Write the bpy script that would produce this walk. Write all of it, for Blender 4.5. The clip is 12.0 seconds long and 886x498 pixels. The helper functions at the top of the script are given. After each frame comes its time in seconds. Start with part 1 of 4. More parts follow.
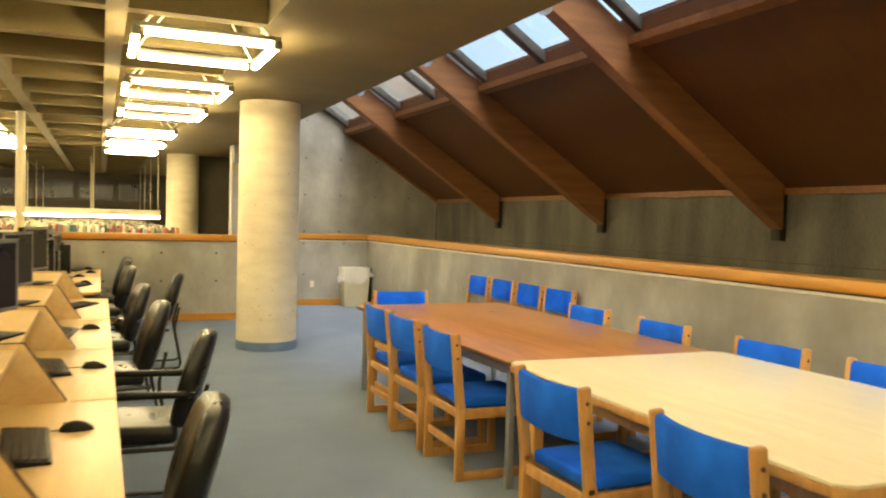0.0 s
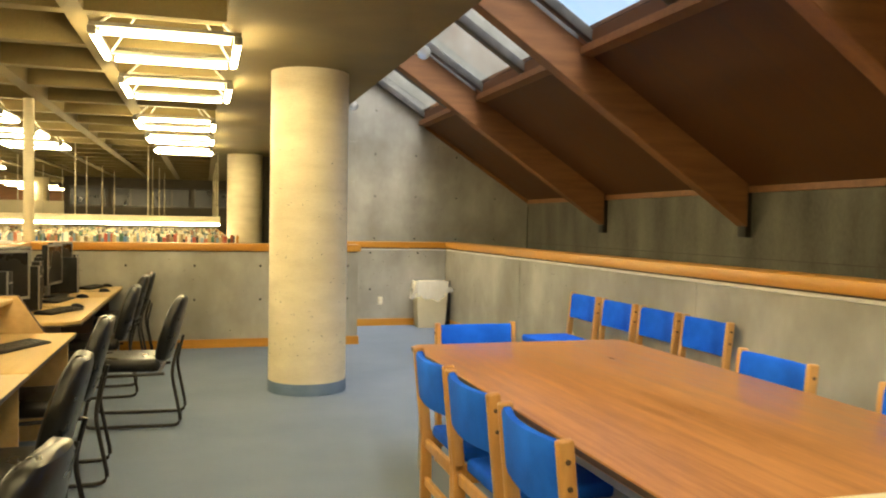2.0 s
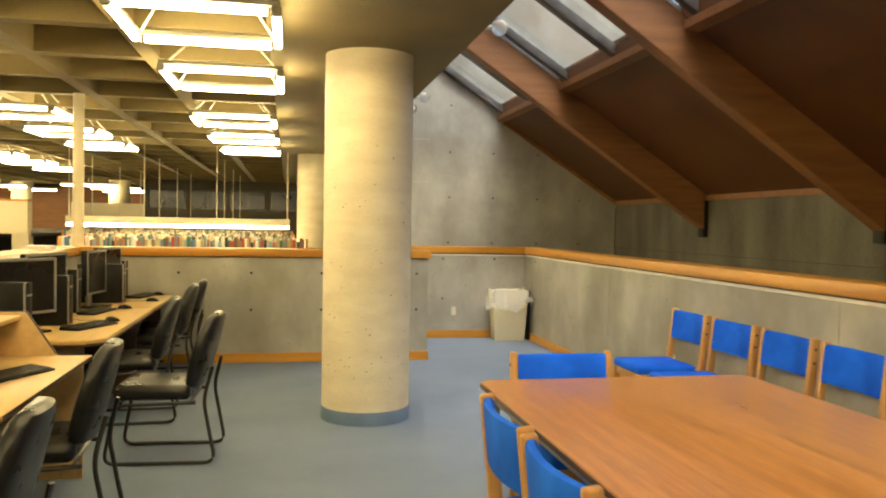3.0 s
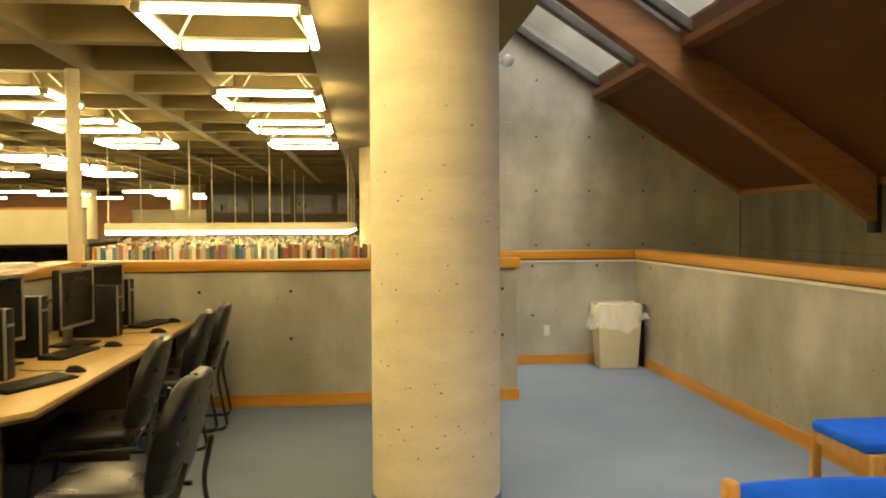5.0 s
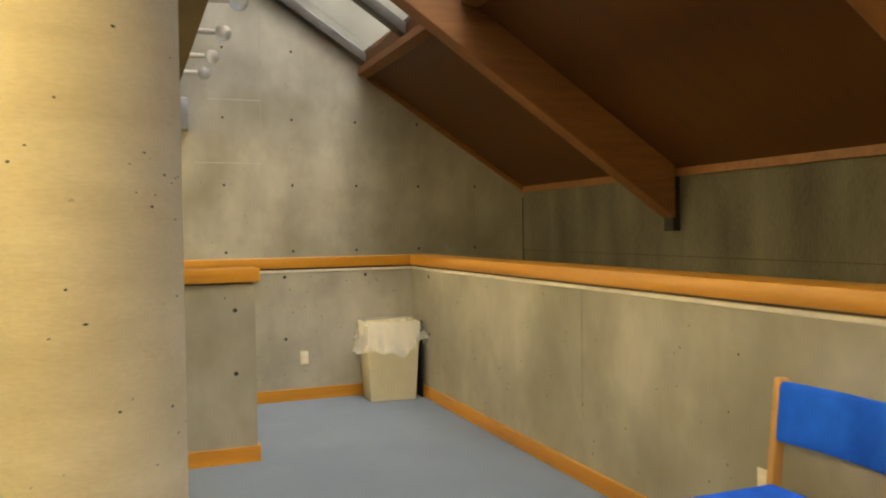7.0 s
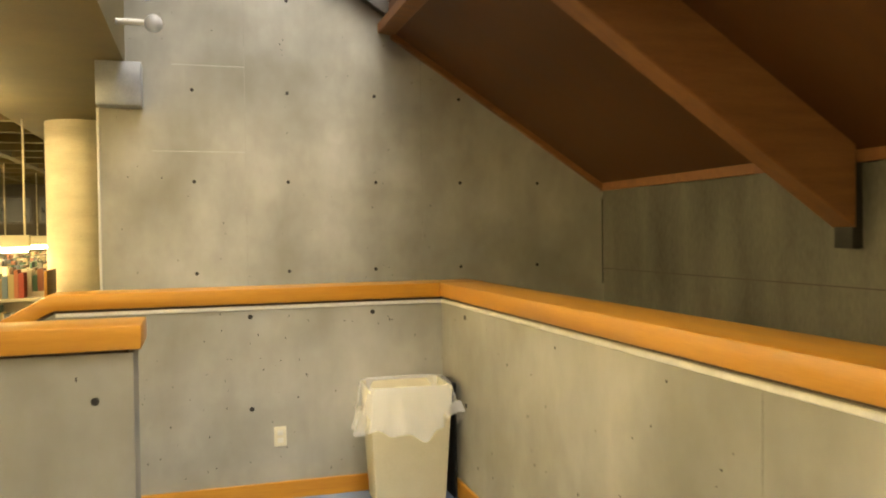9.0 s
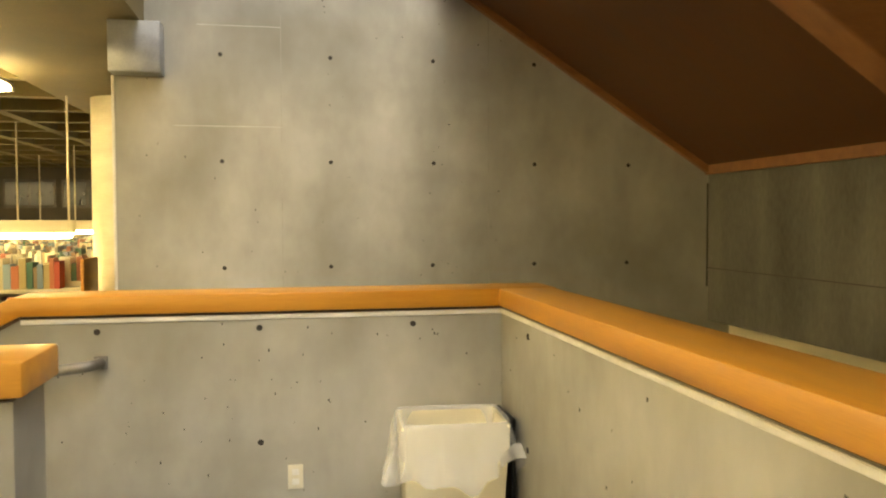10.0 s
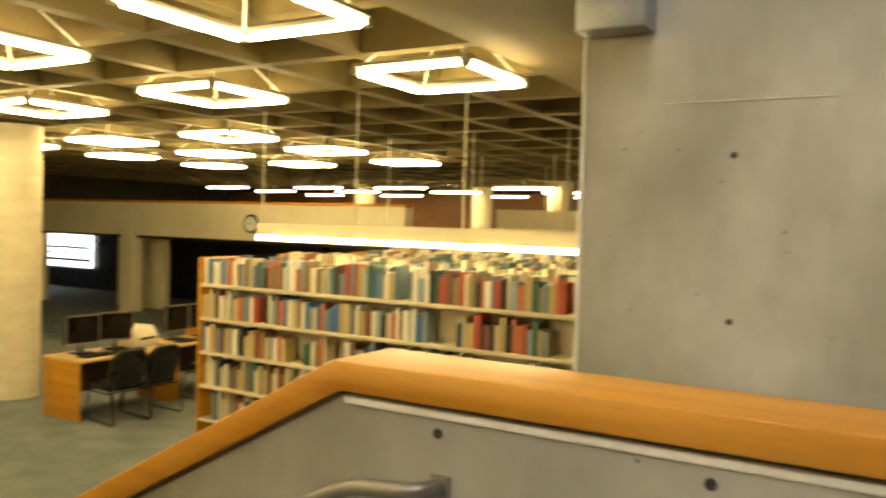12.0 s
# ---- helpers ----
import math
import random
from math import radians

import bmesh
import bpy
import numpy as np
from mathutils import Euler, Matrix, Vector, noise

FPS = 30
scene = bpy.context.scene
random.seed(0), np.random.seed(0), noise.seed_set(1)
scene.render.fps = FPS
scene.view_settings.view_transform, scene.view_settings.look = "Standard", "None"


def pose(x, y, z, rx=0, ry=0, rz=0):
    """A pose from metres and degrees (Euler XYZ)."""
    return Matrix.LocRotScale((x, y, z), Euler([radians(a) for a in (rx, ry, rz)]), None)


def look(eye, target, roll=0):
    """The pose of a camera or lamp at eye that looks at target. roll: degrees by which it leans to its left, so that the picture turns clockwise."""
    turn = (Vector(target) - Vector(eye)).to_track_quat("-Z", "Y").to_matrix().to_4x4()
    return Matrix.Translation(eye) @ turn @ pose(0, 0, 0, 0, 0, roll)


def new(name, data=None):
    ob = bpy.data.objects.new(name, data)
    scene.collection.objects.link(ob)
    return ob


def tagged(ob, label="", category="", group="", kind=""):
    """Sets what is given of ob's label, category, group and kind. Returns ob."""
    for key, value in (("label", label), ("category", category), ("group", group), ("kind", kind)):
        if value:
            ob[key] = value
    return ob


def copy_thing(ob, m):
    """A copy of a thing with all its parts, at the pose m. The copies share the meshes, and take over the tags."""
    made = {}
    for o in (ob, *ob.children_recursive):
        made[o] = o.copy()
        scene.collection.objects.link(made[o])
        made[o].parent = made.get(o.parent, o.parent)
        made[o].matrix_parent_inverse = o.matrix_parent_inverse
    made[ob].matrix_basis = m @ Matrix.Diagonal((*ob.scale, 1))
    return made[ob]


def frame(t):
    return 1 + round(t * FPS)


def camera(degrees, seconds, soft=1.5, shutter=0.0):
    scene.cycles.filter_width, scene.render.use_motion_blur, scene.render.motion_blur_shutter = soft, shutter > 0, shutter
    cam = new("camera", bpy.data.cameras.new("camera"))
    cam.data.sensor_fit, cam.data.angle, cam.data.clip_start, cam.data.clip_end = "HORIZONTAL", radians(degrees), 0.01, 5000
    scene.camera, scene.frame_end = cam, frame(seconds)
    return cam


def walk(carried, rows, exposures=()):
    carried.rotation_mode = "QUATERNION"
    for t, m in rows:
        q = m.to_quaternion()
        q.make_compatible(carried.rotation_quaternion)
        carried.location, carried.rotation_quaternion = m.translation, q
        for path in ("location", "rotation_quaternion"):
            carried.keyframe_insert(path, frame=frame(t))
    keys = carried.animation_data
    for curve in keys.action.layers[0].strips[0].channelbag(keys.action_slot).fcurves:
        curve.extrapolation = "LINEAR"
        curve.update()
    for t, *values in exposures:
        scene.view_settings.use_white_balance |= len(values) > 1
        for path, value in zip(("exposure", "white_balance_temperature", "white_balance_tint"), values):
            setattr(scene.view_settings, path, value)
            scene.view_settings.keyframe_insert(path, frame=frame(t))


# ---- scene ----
cam = camera(58.0, 12.0, soft=2.0, shutter=0.4)
PATH = [
    (0, (-0.28, 1.106, 1.517), (0.509, 2.943, 1.444), 1.6),
    (0.5, (-0.087, 1.684, 1.505), (0.776, 3.488, 1.467), 2.0),
    (1, (0.158, 2.138, 1.5), (1.078, 3.913, 1.459), 1.7),
    (1.5, (0.435, 2.727, 1.468), (1.154, 4.592, 1.417), 1.7),
    (2, (0.597, 3.18, 1.481), (1.171, 5.095, 1.419), 1.0),
    (2.5, (0.769, 3.589, 1.492), (1.233, 5.533, 1.432), 0.9),
    (3, (0.887, 4.099, 1.497), (1.266, 6.062, 1.437), 1.0),
    (3.5, (0.938, 4.611, 1.537), (1.252, 6.585, 1.471), 0.7),
    (5.5, (1.165, 6.496, 1.465), (1.35, 8.486, 1.407), -0.4),
    (6, (1.243, 6.84, 1.439), (1.608, 8.805, 1.381), -0.4),
    (6.5, (1.481, 7.265, 1.437), (2.042, 9.184, 1.377), -0.4),
    (7, (1.664, 7.719, 1.439), (2.398, 9.578, 1.39), -0.8),
    (9, (2.627, 9.849, 1.515), (3.21, 11.762, 1.474), -0.8),
    (9.5, (2.881, 10.365, 1.516), (3.345, 12.31, 1.461), -0.8),
    (10, (3.054, 10.782, 1.54), (3.42, 12.747, 1.467), -0.2),
    (10.5, (3.199, 11.214, 1.538), (3.425, 13.201, 1.479), 0.7),
    (11, (3.31, 11.646, 1.558), (3.226, 13.644, 1.514), 0.8),
    (11.5, (3.328, 12.267, 1.571), (2.751, 14.182, 1.549), 1.8),
    (12, (3.254, 12.695, 1.604), (2.241, 14.418, 1.541), 1.7),
]
walk(cam, [(t, look(e, g, r)) for t, e, g, r in PATH],
     exposures=[(0, 1.2, 6400, 8), (3, 1.13, 6600, 7), (5.5, 0.84, 7300, 7), (7, 0.88, 7300, 7), (9, 1.3, 7200, 7), (10.5, 1.3, 7200, 6), (12, 0.87, 7200, 6)])

# world: pale overcast sky above the roof glazing
world = bpy.data.worlds.new("world")
scene.world = world
world.use_nodes = True
wn = world.node_tree
sky = wn.nodes.new("ShaderNodeTexSky")
sky.sky_type, sky.sun_disc = "NISHITA", False
sky.dust_density, sky.air_density = 4.5, 1.3
sky.sun_elevation, sky.sun_rotation = radians(63), radians(173)
wn.links.new(sky.outputs[0], wn.nodes["Background"].inputs[0])
wn.nodes["Background"].inputs[1].default_value = 0.15
sun = new("sun", bpy.data.lights.new("sun", "SUN"))
sun.data.energy, sun.data.angle, sun.data.color = 0.9, radians(30), (1, 0.97, 0.94)
sun.matrix_world = look((4.2, 2, 14), (3.4, 9, 0))
TUBE = 27.0

# ---- materials ----
def nodes_of(name):
    m = bpy.data.materials.new(name)
    m.use_nodes = True
    t = m.node_tree
    return m, t, t.nodes["Principled BSDF"]


def surface(name, a, b, rough=0.6, scale=6.0, fine=90.0, bump=0.15, metal=0.0, stretch=(1, 1, 1), third=None, spec=0.5, wide=0.0, grain=0.35):
    """Two-scale colour variation between a and b, optional dark specks, fine relief."""
    m, t, p = nodes_of(name)
    L = t.links.new
    co = t.nodes.new("ShaderNodeTexCoord")
    mp = t.nodes.new("ShaderNodeMapping")
    mp.inputs["Scale"].default_value = stretch
    L(co.outputs["Object"], mp.inputs[0])
    n1 = t.nodes.new("ShaderNodeTexNoise")
    n1.inputs["Scale"].default_value, n1.inputs["Detail"].default_value = scale, 6
    n2 = t.nodes.new("ShaderNodeTexNoise")
    n2.inputs["Scale"].default_value, n2.inputs["Detail"].default_value = fine, 3
    L(mp.outputs[0], n1.inputs[0]), L(mp.outputs[0], n2.inputs[0])
    add = t.nodes.new("ShaderNodeMath")
    add.operation = "MULTIPLY_ADD"
    add.inputs[1].default_value = grain
    L(n2.outputs[0], add.inputs[0]), L(n1.outputs[0], add.inputs[2])
    ramp = t.nodes.new("ShaderNodeValToRGB")
    ramp.color_ramp.elements[0].position, ramp.color_ramp.elements[1].position = 0.275 + grain / 2 - wide, 0.725 + grain / 2 + wide
    ramp.color_ramp.elements[0].color, ramp.color_ramp.elements[1].color = (*a, 1), (*b, 1)
    L(add.outputs[0], ramp.inputs[0])
    out = ramp.outputs[0]
    if third:
        n3 = t.nodes.new("ShaderNodeTexNoise")
        n3.inputs["Scale"].default_value, n3.inputs["Detail"].default_value = third[1], 5
        L(co.outputs["Object"], n3.inputs[0])
        r3 = t.nodes.new("ShaderNodeValToRGB")
        r3.color_ramp.elements[0].position, r3.color_ramp.elements[1].position = third[2], third[2] + (third[3] if len(third) > 3 else 0.05)
        mix = t.nodes.new("ShaderNodeMix")
        mix.data_type = "RGBA"
        mix.inputs[7].default_value = (*third[0], 1)
        L(n3.outputs[0], r3.inputs[0]), L(r3.outputs[0], mix.inputs[0]), L(out, mix.inputs[6])
        out = mix.outputs[2]
    L(out, p.inputs["Base Color"])
    p.inputs["Metallic"].default_value = metal
    p.inputs["Specular IOR Level"].default_value = spec
    rr = t.nodes.new("ShaderNodeMapRange")
    rr.inputs[3].default_value, rr.inputs[4].default_value = max(rough - 0.12, 0.03), min(rough + 0.12, 1)
    L(n1.outputs[0], rr.inputs[0]), L(rr.outputs[0], p.inputs["Roughness"])
    bp = t.nodes.new("ShaderNodeBump")
    bp.inputs["Strength"].default_value, bp.inputs["Distance"].default_value = bump, 0.01
    L(add.outputs[0], bp.inputs["Height"]), L(bp.outputs[0], p.inputs["Normal"])
    return m


def glowing(name, col, strength):
    m, t, p = nodes_of(name)
    p.inputs["Base Color"].default_value = (*col, 1)
    p.inputs["Emission Color"].default_value = (*col, 1)
    p.inputs["Emission Strength"].default_value = strength
    return m


def palette(name, cols, rough=0.55, island=False):
    """One of several colours, by object or by loose piece."""
    m, t, p = nodes_of(name)
    src = t.nodes.new("ShaderNodeNewGeometry" if island else "ShaderNodeObjectInfo")
    ramp = t.nodes.new("ShaderNodeValToRGB")
    ramp.color_ramp.interpolation = "CONSTANT"
    e = ramp.color_ramp.elements
    while len(e) < len(cols):
        e.new(0.5)
    for k, c in enumerate(cols):
        e[k].position = k / len(cols)
    for k, c in enumerate(cols):
        e[k].color = (*c, 1)
    t.links.new(src.outputs["Random Per Island" if island else "Random"], ramp.inputs[0])
    t.links.new(ramp.outputs[0], p.inputs["Base Color"])
    p.inputs["Roughness"].default_value = rough
    return m


# Water streaks, with the outer wall's shade also put into the darker concrete colour.
STAIN_SHADE = surface("stained_shaded_concrete", (0.065, 0.06, 0.042), (0.185, 0.172, 0.128), 0.85, 1.5, 40, 0.3, stretch=(1, 1.6, 0.45), wide=0.02)
CHAN = surface("light_channel", (0.22, 0.20, 0.15), (0.28, 0.26, 0.2), 0.5, 6, 80, 0.03)
CONC = surface("concrete", (0.30, 0.285, 0.235), (0.46, 0.44, 0.375), 0.8, 2.4, 16, 0.10, stretch=(1, 1, 0.55), third=((0.205, 0.19, 0.147), 1.3, 0.42, 0.42), wide=-0.02, grain=0.16)
PLAST = surface("column_concrete", (0.64, 0.55, 0.37), (0.78, 0.69, 0.49), 0.75, 2.5, 40, 0.3, stretch=(1, 1, 3), third=((0.36, 0.30, 0.19), 22, 0.74))
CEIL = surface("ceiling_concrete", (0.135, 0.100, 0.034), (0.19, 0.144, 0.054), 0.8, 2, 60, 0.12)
FASC = surface("cream_paint", (0.70, 0.61, 0.40), (0.77, 0.68, 0.47), 0.6, 2, 60, 0.05)
CARPET = surface("carpet", (0.175, 0.215, 0.28), (0.22, 0.265, 0.34), 0.95, 1.2, 260, 0.5, spec=0.1)
CARPLOW = surface("green_grey_carpet", (0.13, 0.15, 0.14), (0.21, 0.23, 0.21), 0.95, 2.5, 260, 0.5, spec=0.1)
BAND = surface("blue_base_band", (0.10, 0.16, 0.24), (0.16, 0.22, 0.31), 0.7, 5, 120, 0.1)
OAK = surface("oak_trim", (0.43, 0.175, 0.014), (0.60, 0.28, 0.032), 0.42, 3, 60, 0.06, stretch=(0.25, 0.25, 6))
OAKY = surface("oak_trim_long", (0.43, 0.175, 0.014), (0.60, 0.28, 0.032), 0.42, 3, 60, 0.06, stretch=(5, 0.25, 5))
OAKX = surface("oak_trim_cross", (0.43, 0.175, 0.014), (0.60, 0.28, 0.032), 0.42, 3, 60, 0.06, stretch=(0.25, 5, 5))
CHAIRW = surface("chair_oak", (0.40, 0.19, 0.045), (0.58, 0.31, 0.09), 0.4, 5, 70, 0.08, stretch=(4, 4, 0.5))
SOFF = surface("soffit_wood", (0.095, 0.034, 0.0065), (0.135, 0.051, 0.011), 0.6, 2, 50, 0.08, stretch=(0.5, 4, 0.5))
BEAM = surface("glulam", (0.20, 0.083, 0.026), (0.30, 0.13, 0.044), 0.55, 3, 50, 0.08, stretch=(0.6, 5, 5))
DARKM = surface("bracket_steel", (0.02, 0.017, 0.014), (0.045, 0.04, 0.03), 0.6, 8, 80, 0.1, metal=0.3)
MULL = surface("mullion_metal", (0.06, 0.055, 0.05), (0.11, 0.10, 0.09), 0.45, 6, 80, 0.05, metal=0.3)
BROWN = surface("brown_laminate", (0.31, 0.125, 0.03), (0.47, 0.21, 0.06), 0.33, 2.2, 16, 0.03, stretch=(9, 0.55, 1), wide=-0.06)
YELL = surface("pale_laminate", (0.70, 0.58, 0.32), (0.80, 0.68, 0.42), 0.35, 3, 60, 0.03, stretch=(6, 0.8, 1))
DESK = surface("desk_laminate", (0.52, 0.33, 0.11), (0.66, 0.45, 0.18), 0.38, 3, 60, 0.03, stretch=(5, 0.6, 5))
DESKE = surface("dark_edge_band", (0.05, 0.03, 0.015), (0.09, 0.05, 0.025), 0.5, 9, 90, 0.05)
BLUE = surface("blue_fabric", (0.006, 0.09, 0.58), (0.016, 0.155, 0.82), 0.9, 6, 420, 0.4, spec=0.15)
VINYL = surface("black_vinyl", (0.006, 0.0055, 0.005), (0.012, 0.0115, 0.010), 0.30, 9, 160, 0.10, spec=0.4)
BLKM = surface("black_metal", (0.012, 0.011, 0.010), (0.03, 0.028, 0.025), 0.35, 12, 90, 0.05)
PLASB = surface("black_plastic", (0.007, 0.007, 0.007), (0.016, 0.0155, 0.014), 0.45, 12, 150, 0.06, spec=0.15)
SCREEN = surface("screen_glass", (0.008, 0.007, 0.006), (0.014, 0.012, 0.010), 0.3, 3, 20, 0.0, spec=0.2)
SILV = surface("silver_plastic", (0.20, 0.195, 0.185), (0.30, 0.29, 0.27), 0.4, 10, 80, 0.03, metal=0.5)
GREYM = surface("grey_metal", (0.26, 0.27, 0.28), (0.36, 0.37, 0.38), 0.42, 6, 80, 0.04, metal=0.4)
RAILM = surface("rail_metal", (0.16, 0.145, 0.125), (0.28, 0.26, 0.23), 0.4, 6, 60, 0.06, metal=0.6)
BIN = surface("bin_plastic", (0.56, 0.50, 0.33), (0.64, 0.58, 0.40), 0.5, 4, 90, 0.05)
WHITE = surface("white_enamel", (0.68, 0.66, 0.58), (0.76, 0.74, 0.66), 0.45, 4, 70, 0.03)
IVORY = surface("ivory_plate", (0.66, 0.60, 0.44), (0.72, 0.67, 0.5), 0.4, 8, 80, 0.02)
HOLE = surface("tie_hole_dark", (0.02, 0.018, 0.014), (0.04, 0.035, 0.03), 0.9, 20, 90, 0.1)
SEAM = surface("joint_line", (0.26, 0.245, 0.2), (0.40, 0.38, 0.32), 0.85, 8, 70, 0.1)
LIP = surface("pale_concrete_lip", (0.60, 0.58, 0.51), (0.76, 0.73, 0.66), 0.7, 9, 60, 0.2)
PALE = surface("pale_joint_line", (0.40, 0.38, 0.32), (0.56, 0.54, 0.47), 0.8, 9, 60, 0.1)
SHELFM = surface("cream_steel", (0.60, 0.53, 0.35), (0.70, 0.62, 0.43), 0.5, 4, 60, 0.03)
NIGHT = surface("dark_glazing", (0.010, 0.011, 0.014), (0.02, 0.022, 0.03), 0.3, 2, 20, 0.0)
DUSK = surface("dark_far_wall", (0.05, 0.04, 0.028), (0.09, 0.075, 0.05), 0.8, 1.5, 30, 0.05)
LAMP = glowing("tube_light", (1.0, 0.80, 0.42), TUBE)
BOOKS = palette("book_covers", [(0.50, 0.42, 0.26), (0.06, 0.14, 0.34), (0.40, 0.07, 0.04), (0.72, 0.66, 0.50), (0.24, 0.17, 0.09), (0.74, 0.70, 0.58), (0.02, 0.02, 0.022), (0.16, 0.22, 0.27), (0.52, 0.40, 0.20),
    (0.05, 0.12, 0.08), (0.76, 0.72, 0.62), (0.18, 0.07, 0.04), (0.46, 0.15, 0.07), (0.24, 0.26, 0.27), (0.42, 0.33, 0.15), (0.28, 0.36, 0.42)])
BOOKSI = palette("book_rows", [(0.42, 0.34, 0.19), (0.12, 0.15, 0.19), (0.28, 0.10, 0.05), (0.62, 0.55, 0.36), (0.50, 0.42, 0.25), (0.28, 0.21, 0.11), (0.60, 0.54, 0.40), (0.04, 0.035, 0.03), (0.13, 0.16, 0.17), (0.48, 0.38, 0.22),
    (0.06, 0.13, 0.08), (0.66, 0.60, 0.46), (0.18, 0.10, 0.05), (0.55, 0.48, 0.33), (0.24, 0.23, 0.19)], island=True)


def clear(name, rough, tint, trans=1.0, alpha=1.0):
    m, t, p = nodes_of(name)
    p.inputs["Base Color"].default_value = (*tint, 1)
    p.inputs["Roughness"].default_value = rough
    p.inputs["Transmission Weight"].default_value = trans
    p.inputs["Alpha"].default_value = alpha
    p.inputs["IOR"].default_value = 1.45
    return m


GLASS = clear("roof_glass", 0.03, (0.95, 0.98, 1.0))
BULBG = clear("bulb_glass", 0.18, (0.97, 0.97, 0.95), 0.7)
FILM = clear("clear_bin_liner", 0.10, (0.97, 0.97, 0.95), 0.0, 0.27)

# ---- building helpers ----
def bx(bm, x0, x1, y0, y1, z0, z1, bevel=0.0, seg=2, m=None):
    """A box, with rounded edges where bevel is given."""
    r = bmesh.ops.create_cube(bm, size=1)
    vs = r["verts"]
    bmesh.ops.scale(bm, vec=(x1 - x0, y1 - y0, z1 - z0), verts=vs)
    bmesh.ops.translate(bm, vec=((x0 + x1) / 2, (y0 + y1) / 2, (z0 + z1) / 2), verts=vs)
    if m is not None:
        bmesh.ops.transform(bm, matrix=m, verts=vs)
    if bevel:
        es = list({e for v in vs for e in v.link_edges})
        bmesh.ops.bevel(bm, geom=es, offset=bevel, segments=seg, affect="EDGES", profile=0.5)
    return bm


def boxed(x0, x1, y0, y1, z0, z1, bevel=0.0, seg=2, m=None):
    return bx(bmesh.new(), x0, x1, y0, y1, z0, z1, bevel, seg, m)


def prism(pts, axis, a, b, bevel=0.0):
    """A flat outline pushed out along an axis from a to b."""
    bm = bmesh.new()
    def put(p, q):
        return (q, p[0], p[1]) if axis == "x" else (p[0], q, p[1]) if axis == "y" else (p[0], p[1], q)
    v0 = [bm.verts.new(put(p, a)) for p in pts]
    v1 = [bm.verts.new(put(p, b)) for p in pts]
    bm.faces.new(v0), bm.faces.new(v1[::-1])
    for k in range(len(pts)):
        n = (k + 1) % len(pts)
        bm.faces.new((v0[k], v1[k], v1[n], v0[n]))
    bmesh.ops.recalc_face_normals(bm, faces=bm.faces)
    if bevel:
        bmesh.ops.bevel(bm, geom=list(bm.edges), offset=bevel, segments=2, affect="EDGES", profile=0.5)
    return bm


def tube(bm, pts, r, n=8):
    """A round bar along a run of points."""
    pts = [Vector(p) for p in pts]
    rings = []
    for k, p in enumerate(pts):
        d = (pts[min(k + 1, len(pts) - 1)] - pts[max(k - 1, 0)]).normalized()
        up = Vector((0, 0, 1)) if abs(d.z) < 0.9 else Vector((1, 0, 0))
        a = d.cross(up).normalized()
        b = d.cross(a)
        rings.append([bm.verts.new(p + r * (math.cos(2 * math.pi * j / n) * a + math.sin(2 * math.pi * j / n) * b)) for j in range(n)])
    for q, s in zip(rings, rings[1:]):
        for j in range(n):
            bm.faces.new((q[j], q[(j + 1) % n], s[(j + 1) % n], s[j]))
    bm.faces.new(rings[0][::-1]), bm.faces.new(rings[-1])
    bmesh.ops.recalc_face_normals(bm, faces=bm.faces)
    return bm


def smooth_run(pts, cut=0.06, n=4):
    """A run of points with rounded corners."""
    pts = [Vector(p) for p in pts]
    out = [pts[0]]
    for a, b, c in zip(pts, pts[1:], pts[2:]):
        p, q = b + (a - b).normalized() * cut, b + (c - b).normalized() * cut
        out += [(1 - s) ** 2 * p + 2 * s * (1 - s) * b + s * s * q for s in (k / n for k in range(n + 1))]
    return out + [pts[-1]]


def lathe(prof, n=32):
    bm = bmesh.new()
    rings = [[bm.verts.new((r * math.cos(2 * math.pi * j / n), r * math.sin(2 * math.pi * j / n), z)) for j in range(n)] for r, z in prof]
    for q, s in zip(rings, rings[1:]):
        for j in range(n):
            bm.faces.new((q[j], q[(j + 1) % n], s[(j + 1) % n], s[j]))
    bm.faces.new(rings[0][::-1]), bm.faces.new(rings[-1])
    bmesh.ops.recalc_face_normals(bm, faces=bm.faces)
    return bm


def mesh_of(name, bm, mat, smooth=False):
    me = bpy.data.meshes.new(name)
    bm.to_mesh(me)
    bm.free()
    me.materials.append(mat)
    if smooth:
        me.polygons.foreach_set("use_smooth", [True] * len(me.polygons))
        me.set_sharp_from_angle(angle=radians(38))
    return me


def part(name, bm, mat, parent=None, label="", smooth=True):
    ob = new(name, mesh_of(name, bm, mat, smooth))
    ob.parent = parent
    return tagged(ob, label)


def struct(name, bm, mat, smooth=False, parent=None):
    ob = part(name, bm, mat, parent, smooth=smooth)
    return ob if parent else tagged(ob, kind="structure")


def thing(name, label, category, group="", m=None):
    ob = new(name)
    ob.empty_display_size = 0.1
    if m is not None:
        ob.matrix_basis = m
    return tagged(ob, label, category, group)


# ---- plan ----
PX, FY, TY, OX = 4.03, 14.49, 16.17, 6.03   # parapet faces, tall wall, outer wall
CZ, LOW = 2.78, -0.95                       # ceiling, lower floor
EX = 2.13                                   # ceiling edge beside the roof slope
CAPZ, WTOP = 1.213, 1.115
SL = 0.646                                  # roof slope

def zs(x, lift=0.0):
    return 3.15 + lift - SL * (x - 4.11)


BEAMS = (13.27, 10.18, 7.09, 4.0, 0.91)

